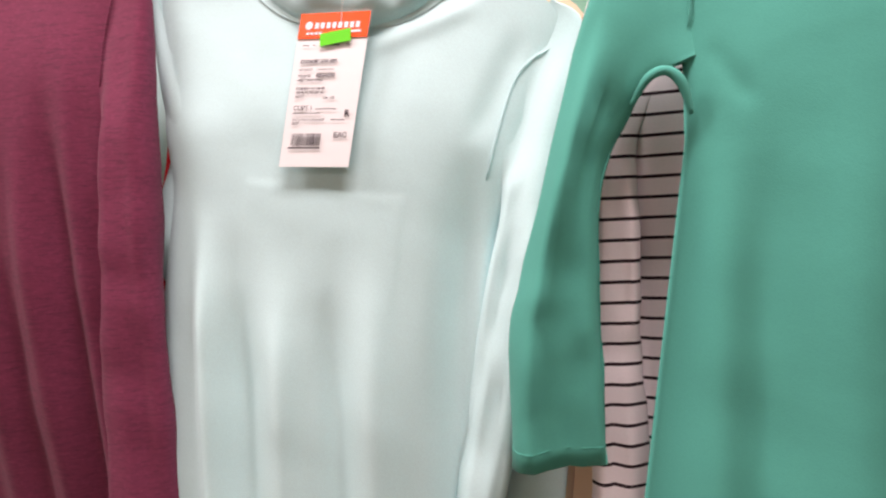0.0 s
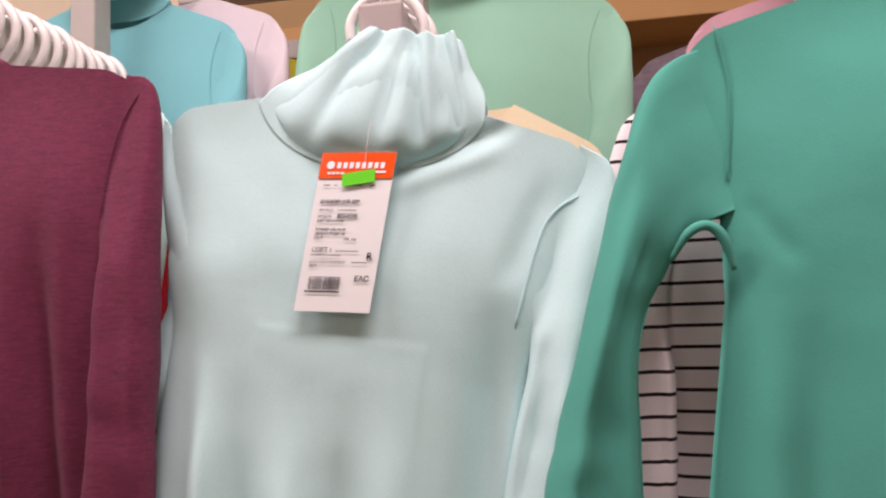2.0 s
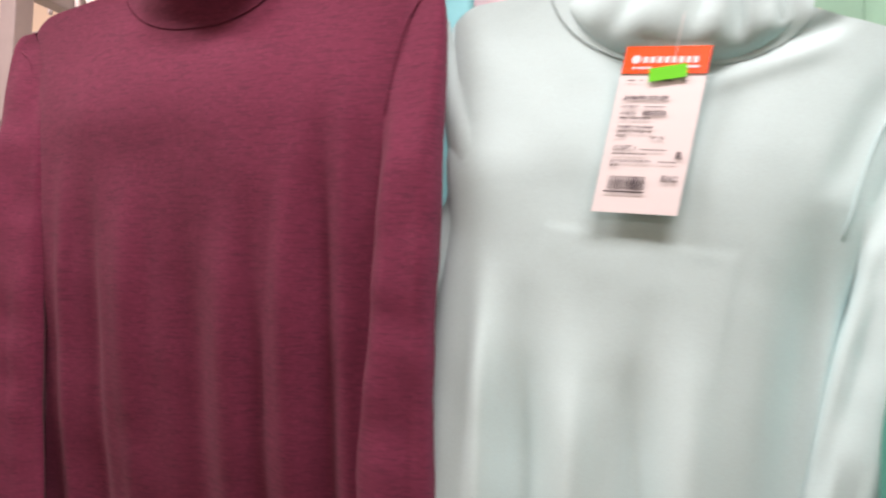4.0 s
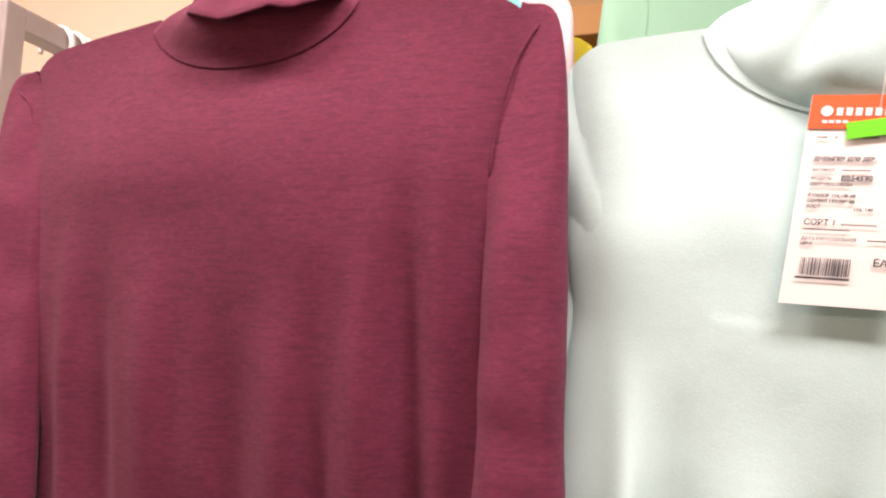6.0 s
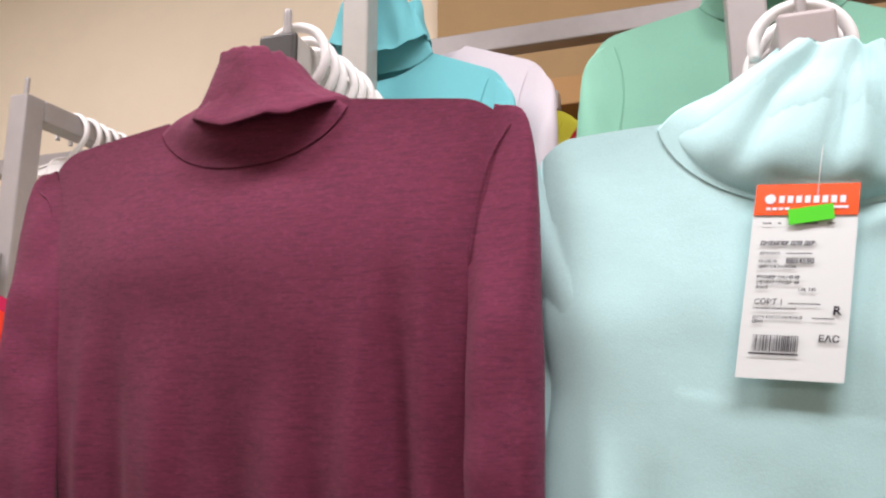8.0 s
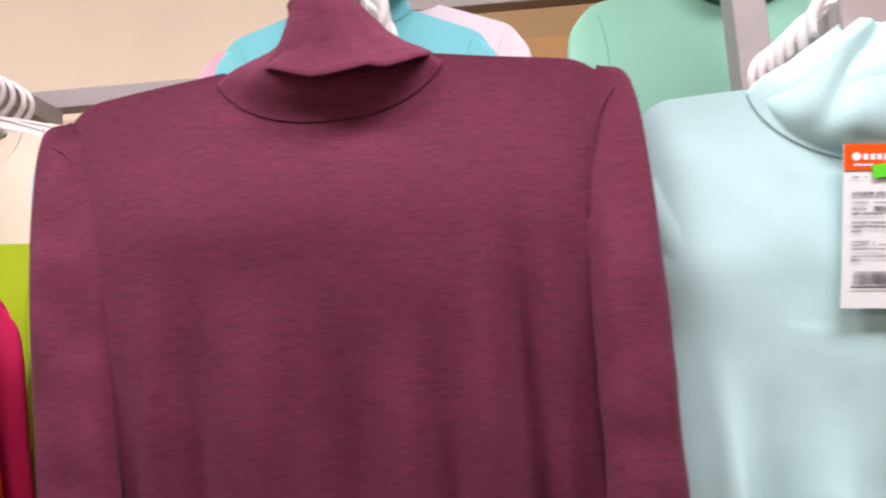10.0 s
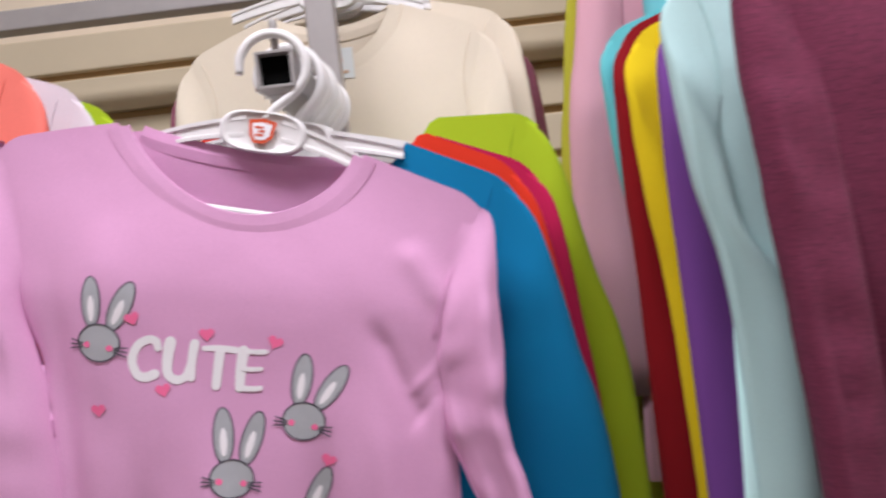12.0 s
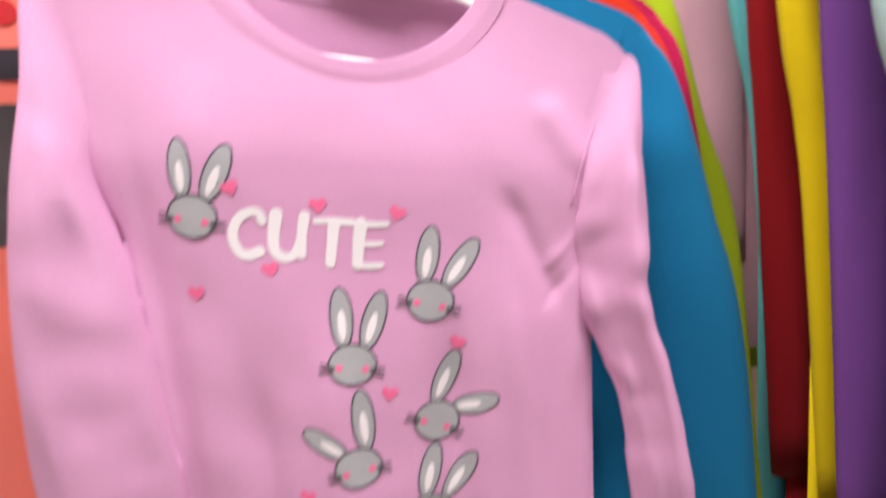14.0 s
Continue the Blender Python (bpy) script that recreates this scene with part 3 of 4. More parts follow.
burg = thing("turtleneck_jumper", (-0.483, 0, 1.68), "burgundy melange turtleneck jumper on a hanger", "jumper")
burg_cut = Cut(-0.487, 0.0, 1.686, sh=0.254, drop=0.02, chest=0.242, waist=0.238, hem=0.234, length=0.72, neck=0.092, arm=0.14, depth=0.036, rot=0.8, fold=0.006, seed=5, dip=0.05, recede=0.2, yaw=-0.06,
               folds=[(-0.325, 1.58, -0.318, 0.86, 0.012, -0.013), (-0.298, 1.60, -0.292, 0.86, 0.012, 0.011), (-0.360, 1.53, -0.352, 0.86, 0.015, 0.010), (-0.400, 1.48, -0.390, 0.86, 0.014, -0.009),
                      (-0.430, 1.45, -0.425, 0.86, 0.016, 0.007), (-0.476, 1.47, -0.470, 0.86, 0.024, -0.011), (-0.556, 1.50, -0.550, 0.86, 0.020, 0.010), (-0.612, 1.52, -0.607, 0.86, 0.016, -0.010),
                      (-0.655, 1.54, -0.648, 0.86, 0.013, 0.009)])
shirt_body(burg_cut, BURG, burg, 160, 130)
sleeve(burg_cut, [(-0.270, 1.552, -0.243, 1.660, 0.018, 0.0), (-0.267, 1.53, -0.216, 1.645, 0.022, 0.004), (-0.266, 1.48, -0.207, 1.56, 0.026, 0.010), (-0.268, 1.40, -0.206, 1.44, 0.026, 0.014),
                  (-0.270, 1.33, -0.206, 1.345, 0.025, 0.016), (-0.274, 1.23, -0.205, 1.235, 0.024, 0.016), (-0.276, 1.08, -0.205, 1.08, 0.024, 0.014)], BURG, burg, 8, 0.007, turn_in=-0.006)
sleeve(burg_cut, [(-0.70, 1.575, -0.738, 1.657, 0.02, 0.0), (-0.704, 1.55, -0.767, 1.642, 0.024, 0.004), (-0.698, 1.50, -0.772, 1.55, 0.026, 0.01), (-0.690, 1.43, -0.766, 1.45, 0.027, 0.016),
                  (-0.684, 1.33, -0.757, 1.33, 0.027, 0.018), (-0.678, 1.22, -0.749, 1.22, 0.026, 0.018), (-0.67, 1.08, -0.740, 1.08, 0.024, 0.016)], BURG, burg, 6, 0.008, turn_in=0.010)
armhole(burg_cut, BURG, burg, 1, line=[(-0.226, 1.645), (-0.246, 1.612), (-0.258, 1.57), (-0.264, 1.52)])
armhole(burg_cut, BURG, burg, -1, line=[(-0.755, 1.635), (-0.737, 1.618), (-0.728, 1.58), (-0.720, 1.53)])
BURG_ROLL = [(1.12, -0.008, 1.0, 0.004), (0.98, 0.003, 0.95, 0.004), (0.8, 0.011, 0.75, 0.006), (0.58, 0.02, 0.35, 0.008), (0.42, 0.036, 0.0, 0.005), (0.355, 0.052, 0.0, 0.0), (0.375, 0.056, 0.0, 0.0),
             (0.42, 0.044, 0.0, 0.006), (0.47, 0.028, 0.06, 0.013), (0.6, 0.016, 0.28, 0.018), (0.76, 0.009, 0.44, 0.02), (0.85, 0.005, 0.5, 0.02), (0.86, 0.001, 0.52, 0.02), (0.79, 0.003, 0.48, 0.02)]
ring_collar(burg_cut, BURG, burg, BURG_ROLL, 0.094, 0.052, 0.05, (0.0, 0.0), seed=2, slump=0.004)

green = thing("long_sleeve_jumper", (0.47, -0.03, 1.66), "sea green plain long-sleeved jumper on a hanger", "jumper")
green_cut = Cut(0.475, -0.03, 1.672, sh=0.225, drop=0.036, chest=0.2, hem=0.25, length=0.6, neck=0.08, arm=0.18, depth=0.038, fold=0.005, seed=11, dip=0.04,
                folds=[(0.300, 1.50, 0.272, 0.86, 0.018, 0.009), (0.332, 1.47, 0.315, 0.86, 0.018, -0.009), (0.385, 1.50, 0.380, 0.86, 0.030, 0.010), (0.44, 1.47, 0.44, 0.86, 0.022, -0.008),
                       (0.50, 1.50, 0.50, 0.86, 0.025, 0.008), (0.29, 1.51, 0.325, 1.45, 0.008, -0.003)])
shirt_body(green_cut, GREEN, green, 150, 130)
sleeve(green_cut, [(0.284, 1.498, 0.285, 1.632, 0.02, 0.0), (0.264, 1.490, 0.246, 1.622, 0.024, 0.002), (0.247, 1.478, 0.220, 1.595, 0.026, 0.006), (0.230, 1.45, 0.197, 1.53, 0.028, 0.012),
                   (0.209, 1.405, 0.172, 1.44, 0.026, 0.016), (0.205, 1.33, 0.146, 1.34, 0.024, 0.018), (0.206, 1.27, 0.130, 1.274, 0.023, 0.018), (0.208, 1.172, 0.125, 1.17, 0.02, 0.018)],
       GREEN, green, 12, 0.009, hem=True, turn_in=0.013)
sleeve(green_cut, [(0.67, 1.498, 0.665, 1.632, 0.02, 0.0), (0.688, 1.490, 0.704, 1.622, 0.024, 0.002), (0.69, 1.45, 0.735, 1.55, 0.026, 0.01), (0.69, 1.35, 0.76, 1.38, 0.026, 0.014),
                   (0.70, 1.16, 0.77, 1.16, 0.022, 0.014)], GREEN, green, 13)
armhole(green_cut, GREEN, green, -1, line=[(0.279, 1.648), (0.286, 1.60), (0.284, 1.56), (0.280, 1.52)])
part("armpit_gather", sweep("armpit_gather", [(0.234, -0.050, 1.462, 0.002), (0.247, -0.056, 1.481, 0.0036), (0.261, -0.055, 1.486, 0.004), (0.272, -0.054, 1.476, 0.0042), (0.279, -0.050, 1.452, 0.002)], GREEN, 26, 10), green)
ring_collar(green_cut, GREEN, green, TURTLE, 0.08, 0.05, 0.04, seed=6)

pink = thing("printed_shirt", (-1.235, 0.05, 1.56), "candy pink long-sleeved shirt with grey printed motifs and hearts", "shirt")
pink_cut = Cut(-1.244, 0.065, 1.556, sh=0.243, drop=0.033, chest=0.228, waist=0.2, hem=0.2, length=0.52, neck=0.118, arm=0.15, depth=0.03, rot=4, tilt=9.5, fold=0.005, seed=21, dip=0.082, backdip=0.012,
               yaw=0.1, backset=0.045,
               folds=[(-1.03, 1.345, -1.12, 1.275, 0.006, 0.003), (-1.04, 1.315, -1.12, 1.245, 0.006, -0.003), (-1.08, 1.31, -1.085, 1.14, 0.009, 0.008), (-1.14, 1.37, -1.095, 1.24, 0.010, -0.005),
                      (-1.37, 1.50, -1.41, 1.28, 0.018, 0.0025), (-1.435, 1.48, -1.442, 0.86, 0.012, -0.010), (-1.20, 1.30, -1.21, 0.86, 0.020, -0.008), (-1.30, 1.30, -1.31, 0.86, 0.024, 0.008),
                      (-1.14, 1.34, -1.13, 0.86, 0.020, 0.008), (-1.37, 1.28, -1.38, 0.86, 0.016, -0.007), (-1.10, 1.44, -1.06, 1.36, 0.014, 0.005)])
shirt_body(pink_cut, PINK, pink, 160, 130)
crew_band(pink_cut, PINK, pink, 0.011)
armhole(pink_cut, PINK, pink, 1, line=[(-1.016, 1.444), (-1.036, 1.428), (-1.062, 1.385), (-1.080, 1.335)])
sleeve(pink_cut, [(-1.458, 1.47, -1.478, 1.580, 0.02, 0.0), (-1.466, 1.45, -1.499, 1.562, 0.022, 0.002), (-1.469, 1.41, -1.512, 1.49, 0.024, 0.006), (-1.455, 1.34, -1.536, 1.40, 0.026, 0.012),
                  (-1.448, 1.25, -1.556, 1.28, 0.026, 0.016), (-1.444, 1.13, -1.564, 1.14, 0.024, 0.016), (-1.45, 1.03, -1.556, 1.03, 0.02, 0.014)], PINK, pink, 22, 0.008, turn_in=0.010)
sleeve(pink_cut, [(-1.072, 1.395, -1.026, 1.467, 0.02, 0.0), (-1.070, 1.37, -1.006, 1.450, 0.024, 0.003), (-1.075, 1.335, -1.007, 1.385, 0.023, 0.008), (-1.087, 1.275, -1.012, 1.31, 0.021, 0.012),
                  (-1.075, 1.225, -1.014, 1.235, 0.021, 0.014), (-1.05, 1.15, -1.0, 1.16, 0.02, 0.014), (-1.04, 1.02, -0.985, 1.02, 0.018, 0.014)], PINK, pink, 23, 0.012, turn_in=0.012)

# ---- shirts behind, arm by arm ----
G1, G2, G3, G4, G5 = ("shirts behind the mint jumper", "shirts behind the burgundy jumper", "shirts behind the pink shirt", "shirts on the back rail", "shirts beside the coral shirt")
HUNG = "long-sleeved jersey shirt hanging in a row"
for nm, key, x, y, z, sh, rot, tilt, spread, col, grp in (
        ("jumper", "ice", 0.008, 0.05, 1.61, 0.198, 6, 3, 0.0, None, G1),
        ("jumper", "butter", 0.03, 0.10, 1.646, 0.185, 6, 2, 0.0, None, G1),
        ("jumper", "pale_mint", -0.535, 0.08, 1.71, 0.277, 0, 0, -0.04, None, G2),
        ("jumper", "purple", -0.598, 0.17, 1.70, 0.192, 0, 0, 0.0, None, G2),
        ("jumper", "yellow", -0.602, 0.225, 1.70, 0.213, 0, 0, -0.025, None, G2),
        ("jumper", "red", -0.60, 0.28, 1.72, 0.213, 0, 0, 0.0, None, G2),
        ("jumper", "sky", -0.60, 0.325, 1.72, 0.203, 0, 0, -0.025, None, G2),
        ("jumper", "teal", -0.60, 0.355, 1.74, 0.215, 0, 0, -0.03, None, G2),
        ("jumper", "cyan", -0.52, 0.385, 1.925, 0.205, 2, 1, 0.0, "turtle", G2),
        ("jumper", "white", -0.48, 0.43, 1.95, 0.215, 2, 0, 0.0, None, G2),
        ("jumper", "blush", -0.54, 0.47, 1.95, 0.25, 1, 0, 0.05, None, G2),
        ("jumper", "olive", -0.52, 0.52, 1.90, 0.29, 1, 0, 0.04, None, G2),
        ("jumper", "light_green", 0.028, 0.36, 1.905, 0.225, 4, 3, 0.0, "turtle", G1),
        ("jumper", "red", 0.0, 0.42, 1.85, 0.235, 0, 0, 0.0, None, G1),
        ("shirt", "blue", -1.205, 0.15, 1.562, 0.238, 0, 7, 0.055, None, G3),
        ("shirt", "orange", -1.19, 0.19, 1.578, 0.232, 0, 6, 0.04, None, G3),
        ("shirt", "crimson", -1.17, 0.22, 1.568, 0.236, 0, 3, 0.03, None, G3),
        ("shirt", "lime", -1.177, 0.30, 1.587, 0.256, 0, -6, 0.072, None, G3),
        ("shirt", "coral", -1.70, 0.10, 1.725, 0.235, 2, 3, 0.0, None, G5),
        ("shirt", "white", -1.675, 0.16, 1.71, 0.232, 2, 2, 0.0, None, G5),
        ("shirt", "lime", -1.66, 0.20, 1.695, 0.232, 2, 2, 0.0, None, G5),
        ("shirt", "blue", -1.65, 0.25, 1.665, 0.232, 2, 2, 0.0, None, G5),
        ("jumper", "dusty", 0.595, 0.38, 1.85, 0.26, 0, 0, 0.0, "turtle", "shirts behind the green jumper"),
        ("jumper", "lilac", 0.48, 0.14, 1.66, 0.25, 0, 0, 0.0, None, "shirts behind the green jumper")):
    word = {"pale_mint": "pale mint", "light_green": "light green", "ice": "ice blue", "butter": "butter yellow", "dusty": "dusty pink", "sky": "sky blue", "rose": "rose pink"}.get(key, key)
    shirt(nm, Cut(x, y, z, sh=sh, rot=rot, tilt=tilt, seed=int(abs(x) * 91 + y * 313), neck=0.115 if grp == G3 else 0.08, dip=0.09 if grp == G3 else 0.04, backdip=0.06 if grp == G3 else 0.01, chest=sh - 0.02, waist=sh - 0.04, hem=sh - 0.01, depth=0.016, fold=0.010, length=0.34 if grp == G1 and z > 1.8 else 0.92, drop=0.022 if tilt < 0 else 0.045),
          COL[key], f"{word} {HUNG}", spread=spread, collar=col, group=grp, length=0.32 if grp == G1 and z > 1.8 else 0.74)
striped_cut = Cut(0.475, 0.04, 1.665, sh=0.245, seed=31, chest=0.238, hem=0.24, depth=0.02, fold=0.010, length=0.7)
striped = shirt("jumper", striped_cut, STRIPE, "white jumper with thin dark stripes behind a green one", sides=(1,), hw=0.02, group="shirts behind the green jumper")
sleeve(striped_cut, [(0.262, 1.50, 0.235, 1.605, 0.012, 0.0), (0.250, 1.47, 0.207, 1.585, 0.014, 0.006), (0.240, 1.43, 0.184, 1.50, 0.014, 0.014), (0.242, 1.37, 0.196, 1.40, 0.014, 0.026),
                     (0.240, 1.31, 0.196, 1.32, 0.014, 0.024), (0.238, 1.25, 0.192, 1.25, 0.014, 0.02), (0.242, 1.15, 0.190, 1.15, 0.014, 0.018), (0.244, 1.05, 0.188, 1.05, 0.014, 0.018)], STRIPE, striped, 33, 0.009)
shirt("jumper", Cut(0.5, 0.45, 1.82, sh=0.24, seed=32, chest=0.2), GREY, "grey melange jumper hanging high on the rack", group="shirts behind the green jumper")
cream_cut = Cut(-1.2, 0.47, 1.815, sh=0.245, drop=0.055, chest=0.215, neck=0.1, dip=0.09, backdip=0.03, depth=0.022, fold=0.008, seed=41)
shirt("shirt", cream_cut, COL["cream"], "cream crew-neck long-sleeved shirt with a white size label", collar="crew", group=G4)
shirt("shirt", Cut(-1.17, 0.53, 1.845, sh=0.25, chest=0.21, seed=42, depth=0.02), COL["cream"], "cream long-sleeved shirt on the back rail", group=G4)
shirt("shirt", Cut(-1.195, 0.57, 1.80, sh=0.30, chest=0.28, seed=43, depth=0.02), MAROON, "dull maroon long-sleeved shirt on the back rail", group=G4)

# ---- writing and small flat pieces ----
def text_mesh(name, body, size, offset=0.0):
    """A flat mesh of the text in the built-in font, lying in x, y from its left baseline."""
    cu = bpy.data.curves.new(name, "FONT")
    cu.body, cu.size, cu.offset, cu.resolution_u = body, size, offset, 3
    ob = new(name, cu)
    dg = bpy.context.evaluated_depsgraph_get()
    dg.update()
    me = bpy.data.meshes.new_from_object(ob.evaluated_get(dg))
    bpy.data.objects.remove(ob)
    if size > 1:
        bm = bmesh.new()
        bm.from_mesh(me)
        bmesh.ops.triangulate(bm, faces=bm.faces[:])
        bmesh.ops.subdivide_edges(bm, edges=[e for e in bm.edges if e.calc_length() > size * 0.1], cuts=2, use_grid_fill=True)
        bmesh.ops.triangulate(bm, faces=bm.faces[:])
        bm.to_mesh(me)
        bm.free()
    return me


def set_verts(me, fun, mat):
    for v in me.vertices:
        v.co = fun(v.co.x, v.co.y)
    me.materials.clear()
    me.materials.append(mat)
    me.update()
    return me


def patch(name, outline, fun, mat, rings=4):
    """A filled shape given by its outline points round a middle, laid on a surface by fun(x, y)."""
    cx, cy = sum(p[0] for p in outline) / len(outline), sum(p[1] for p in outline) / len(outline)
    n = len(outline)
    verts = []
    for r in range(1, rings + 1):
        for x, y in outline:
            f = r / rings
            verts.append(fun(cx + (x - cx) * f, cy + (y - cy) * f))
    verts.append(fun(cx, cy))
    faces = grid_faces(rings, n, True) + [((k + 1) % n, k, n * rings) for k in range(n)]
    return mesh_of(name, verts, faces, mat)


def band(name, outline, fun, mat, w, closed=True):
    """A line of width w along an outline."""
    n = len(outline)
    verts = []
    for i, (x, y) in enumerate(outline):
        a, b = outline[(i - 1) % n if closed else max(0, i - 1)], outline[(i + 1) % n if closed else min(n - 1, i + 1)]
        tx, ty = b[0] - a[0], b[1] - a[1]
        ln = math.hypot(tx, ty) or 1
        verts += [fun(x - ty / ln * w / 2, y + tx / ln * w / 2), fun(x + ty / ln * w / 2, y - tx / ln * w / 2)]
    faces = [(2 * i, 2 * i + 1, (2 * i + 3) % (2 * n), (2 * i + 2) % (2 * n)) for i in range(n if closed else n - 1)]
    return mesh_of(name, verts, faces, mat)


def oval(cx, cy, rx, ry, turn=0.0, n=24):
    a = radians(turn)
    return [(cx + rx * math.cos(t) * math.cos(a) - ry * math.sin(t) * math.sin(a), cy + rx * math.cos(t) * math.sin(a) + ry * math.sin(t) * math.cos(a))
            for t in (2 * math.pi * k / n for k in range(n))]


# ---- price tag on the mint jumper ----
TW, TH = 0.067, 0.138
TAG_HIGH, TAG_LOW = mint_cut.y_at(-0.010, 1.540) - 0.011, min(mint_cut.y_at(x, 1.43) for x in (-0.06, -0.03, 0.0)) - 0.009
TAG_TOP, TAG_LEAN = (-0.015, TAG_HIGH, 1.567), radians(10.5)


def tag_at(u, v, off=0.0):
    """u across from the left edge, v down from the top edge, off in front of the paper."""
    x, z = (u - 0.5) * TW, -v * TH
    bow = 0.001 * math.sin(v * 2.6)
    x2, z2 = x * math.cos(TAG_LEAN) - z * math.sin(TAG_LEAN) * -1, x * math.sin(TAG_LEAN * 0.35) * -1 + z * math.cos(TAG_LEAN)
    return (TAG_TOP[0] + x2, TAG_HIGH + (TAG_LOW - TAG_HIGH) * v - off - bow, TAG_TOP[2] + z2)


tag = thing("price_tag", TAG_TOP, "white and orange card price tag with a green sticker", "price tag")


def tag_sheet(name, u0, v0, u1, v1, mat, off, label="", thick=0.0006, parent=None, turn=0.0):
    n = 10
    cu, cv = (u0 + u1) / 2, (v0 + v1) / 2
    verts = []
    for o in (off, off - thick):
        for j in range(n + 1):
            for u in (u0, u1):
                v = v0 + (v1 - v0) * j / n
                du, dv = (u - cu) * TW, (v - cv) * TH
                a = radians(turn)
                verts.append(tag_at(cu + (du * math.cos(a) - dv * math.sin(a)) / TW, cv + (du * math.sin(a) + dv * math.cos(a)) / TH, o))
    f = []
    m = 2 * (n + 1)
    for j in range(n):
        a = 2 * j
        f += [(a, a + 1, a + 3, a + 2), (m + a, m + a + 2, m + a + 3, m + a + 1), (a, a + 2, m + a + 2, m + a), (a + 1, m + a + 1, m + a + 3, a + 3)]
    f += [(0, m, m + 1, 1), (m - 2, m - 1, 2 * m - 1, 2 * m - 2)]
    return part(name, mesh_of(name, verts, f, mat, False), parent or tag, label)


card = tag_sheet("card", 0, 0, 1, 1, PAPER, 0.0)
tag_sheet("orange_band", 0.002, 0.001, 0.998, 0.168, ORANGE, 0.0009, "orange printed band", 0.0004)
tag_sheet("sticker", 0.34, 0.125, 0.77, 0.207, STICKER, 0.0024, "bright green blank sticker", 0.0004, turn=-9)


def tag_text(body, u, v, height, mat=INK, name="printed_text", bold=0.0):
    size = height * 1.35
    me = text_mesh(name, body, size, bold)
    part(name, set_verts(me, lambda x, y: tag_at(u + x / TW, v - y / TH, 0.0014), mat), tag)


def tag_bar(u0, v0, u1, v1, mat=INK, name="printed_bar"):
    part(name, mesh_of(name, [tag_at(u0, v1, 0.0014), tag_at(u1, v1, 0.0014), tag_at(u1, v0, 0.0014), tag_at(u0, v0, 0.0014)], [(0, 1, 2, 3)], mat, False), tag)


# logo as plain white shapes
part("logo_disc", patch("logo_disc", oval(0.15 * TW, 0.083 * TH, 0.0036, 0.0036), lambda x, y: tag_at(x / TW, y / TH, 0.0016), WHITEINK, 2), tag)
for k in range(8):
    tag_bar(0.235 + k * 0.083, 0.066, 0.235 + k * 0.083 + 0.055, 0.104, WHITEINK, "logo_bar")
for k in range(4):
    tag_bar(0.12 + k * 0.06, 0.128, 0.165 + k * 0.06, 0.142, WHITEINK, "logo_bar")
tag_bar(0.76, 0.12, 0.9, 0.134, WHITEINK, "logo_bar")
for u0, u1 in ((0.1, 0.19), (0.25, 0.28), (0.5, 0.63), (0.72, 0.79)):
    tag_bar(u0, 0.209, u1, 0.215)
for body, u, v, h, b in (("ДЖЕМПЕР ДЛЯ ДЕВ.", 0.10, 0.325, 0.0024, 0.00012), ("АРТИКУЛ", 0.10, 0.378, 0.0019, 0.0), ("МОДЕЛЬ", 0.10, 0.418, 0.0019, 0.0), ("BB54590", 0.36, 0.42, 0.0034, 0.0001),
                         ("ЦВЕТ СВ.БИРЮЗА", 0.10, 0.446, 0.0019, 0.0), ("РАЗМЕР 134,140-68", 0.10, 0.5, 0.0021, 0.00005), ("ОБХВАТ ГРУДИ  68", 0.10, 0.527, 0.002, 0.0), ("РОСТ", 0.10, 0.553, 0.002, 0.0),
                         ("134, 140", 0.5, 0.562, 0.0022, 0.0), ("СОРТ 1", 0.10, 0.632, 0.0036, 0.0), ("ДАТА ИЗГОТОВЛЕНИЯ", 0.10, 0.703, 0.0019, 0.0), ("ЦЕНА", 0.10, 0.725, 0.0018, 0.0),
                         ("R", 0.84, 0.675, 0.0056, 0.0002), ("ЕАС", 0.73, 0.81, 0.0044, 0.0001)):
    tag_text(body, u, v, h * 1.08, bold=b + 0.00006)
for u0, v0, u1 in ((0.36, 0.368, 0.6), (0.42, 0.624, 0.72), (0.10, 0.65, 0.5), (0.66, 0.694, 0.86)):
    tag_bar(u0, v0, u1, v0 + 0.005)
random.seed(3)
u = 0.13
while u < 0.56:
    w = random.choice((0.004, 0.004, 0.008, 0.012))
    tag_bar(u, 0.785, u + w, 0.865, INK, "barcode_bar")
    u += w + random.choice((0.004, 0.006, 0.010))
tag_bar(0.10, 0.873, 0.56, 0.882)
part("tie", sweep("tie", [(-0.010, TAG_HIGH - 0.002, 1.557, 0.0003), (-0.007, TAG_HIGH - 0.004, 1.575, 0.0003), (-0.002, TAG_HIGH - 0.002, 1.60, 0.0003)], PLASTIC, 12, 6), tag, "clear plastic tag tie")

# ---- print on the pink shirt ----
PC, PA, PS = (-1.343, 1.351), radians(-13.5), 0.000448


def print_frame(px, py):
    """A place on the print, in its own small units right and up from the first letter's middle."""
    x, y = px * PS, py * PS
    return (PC[0] + x * math.cos(PA) - y * math.sin(PA), PC[1] + x * math.sin(PA) + y * math.cos(PA))


def on_pink(off):
    return lambda x, y: pink_cut.on_front(*print_frame(x, y), off)


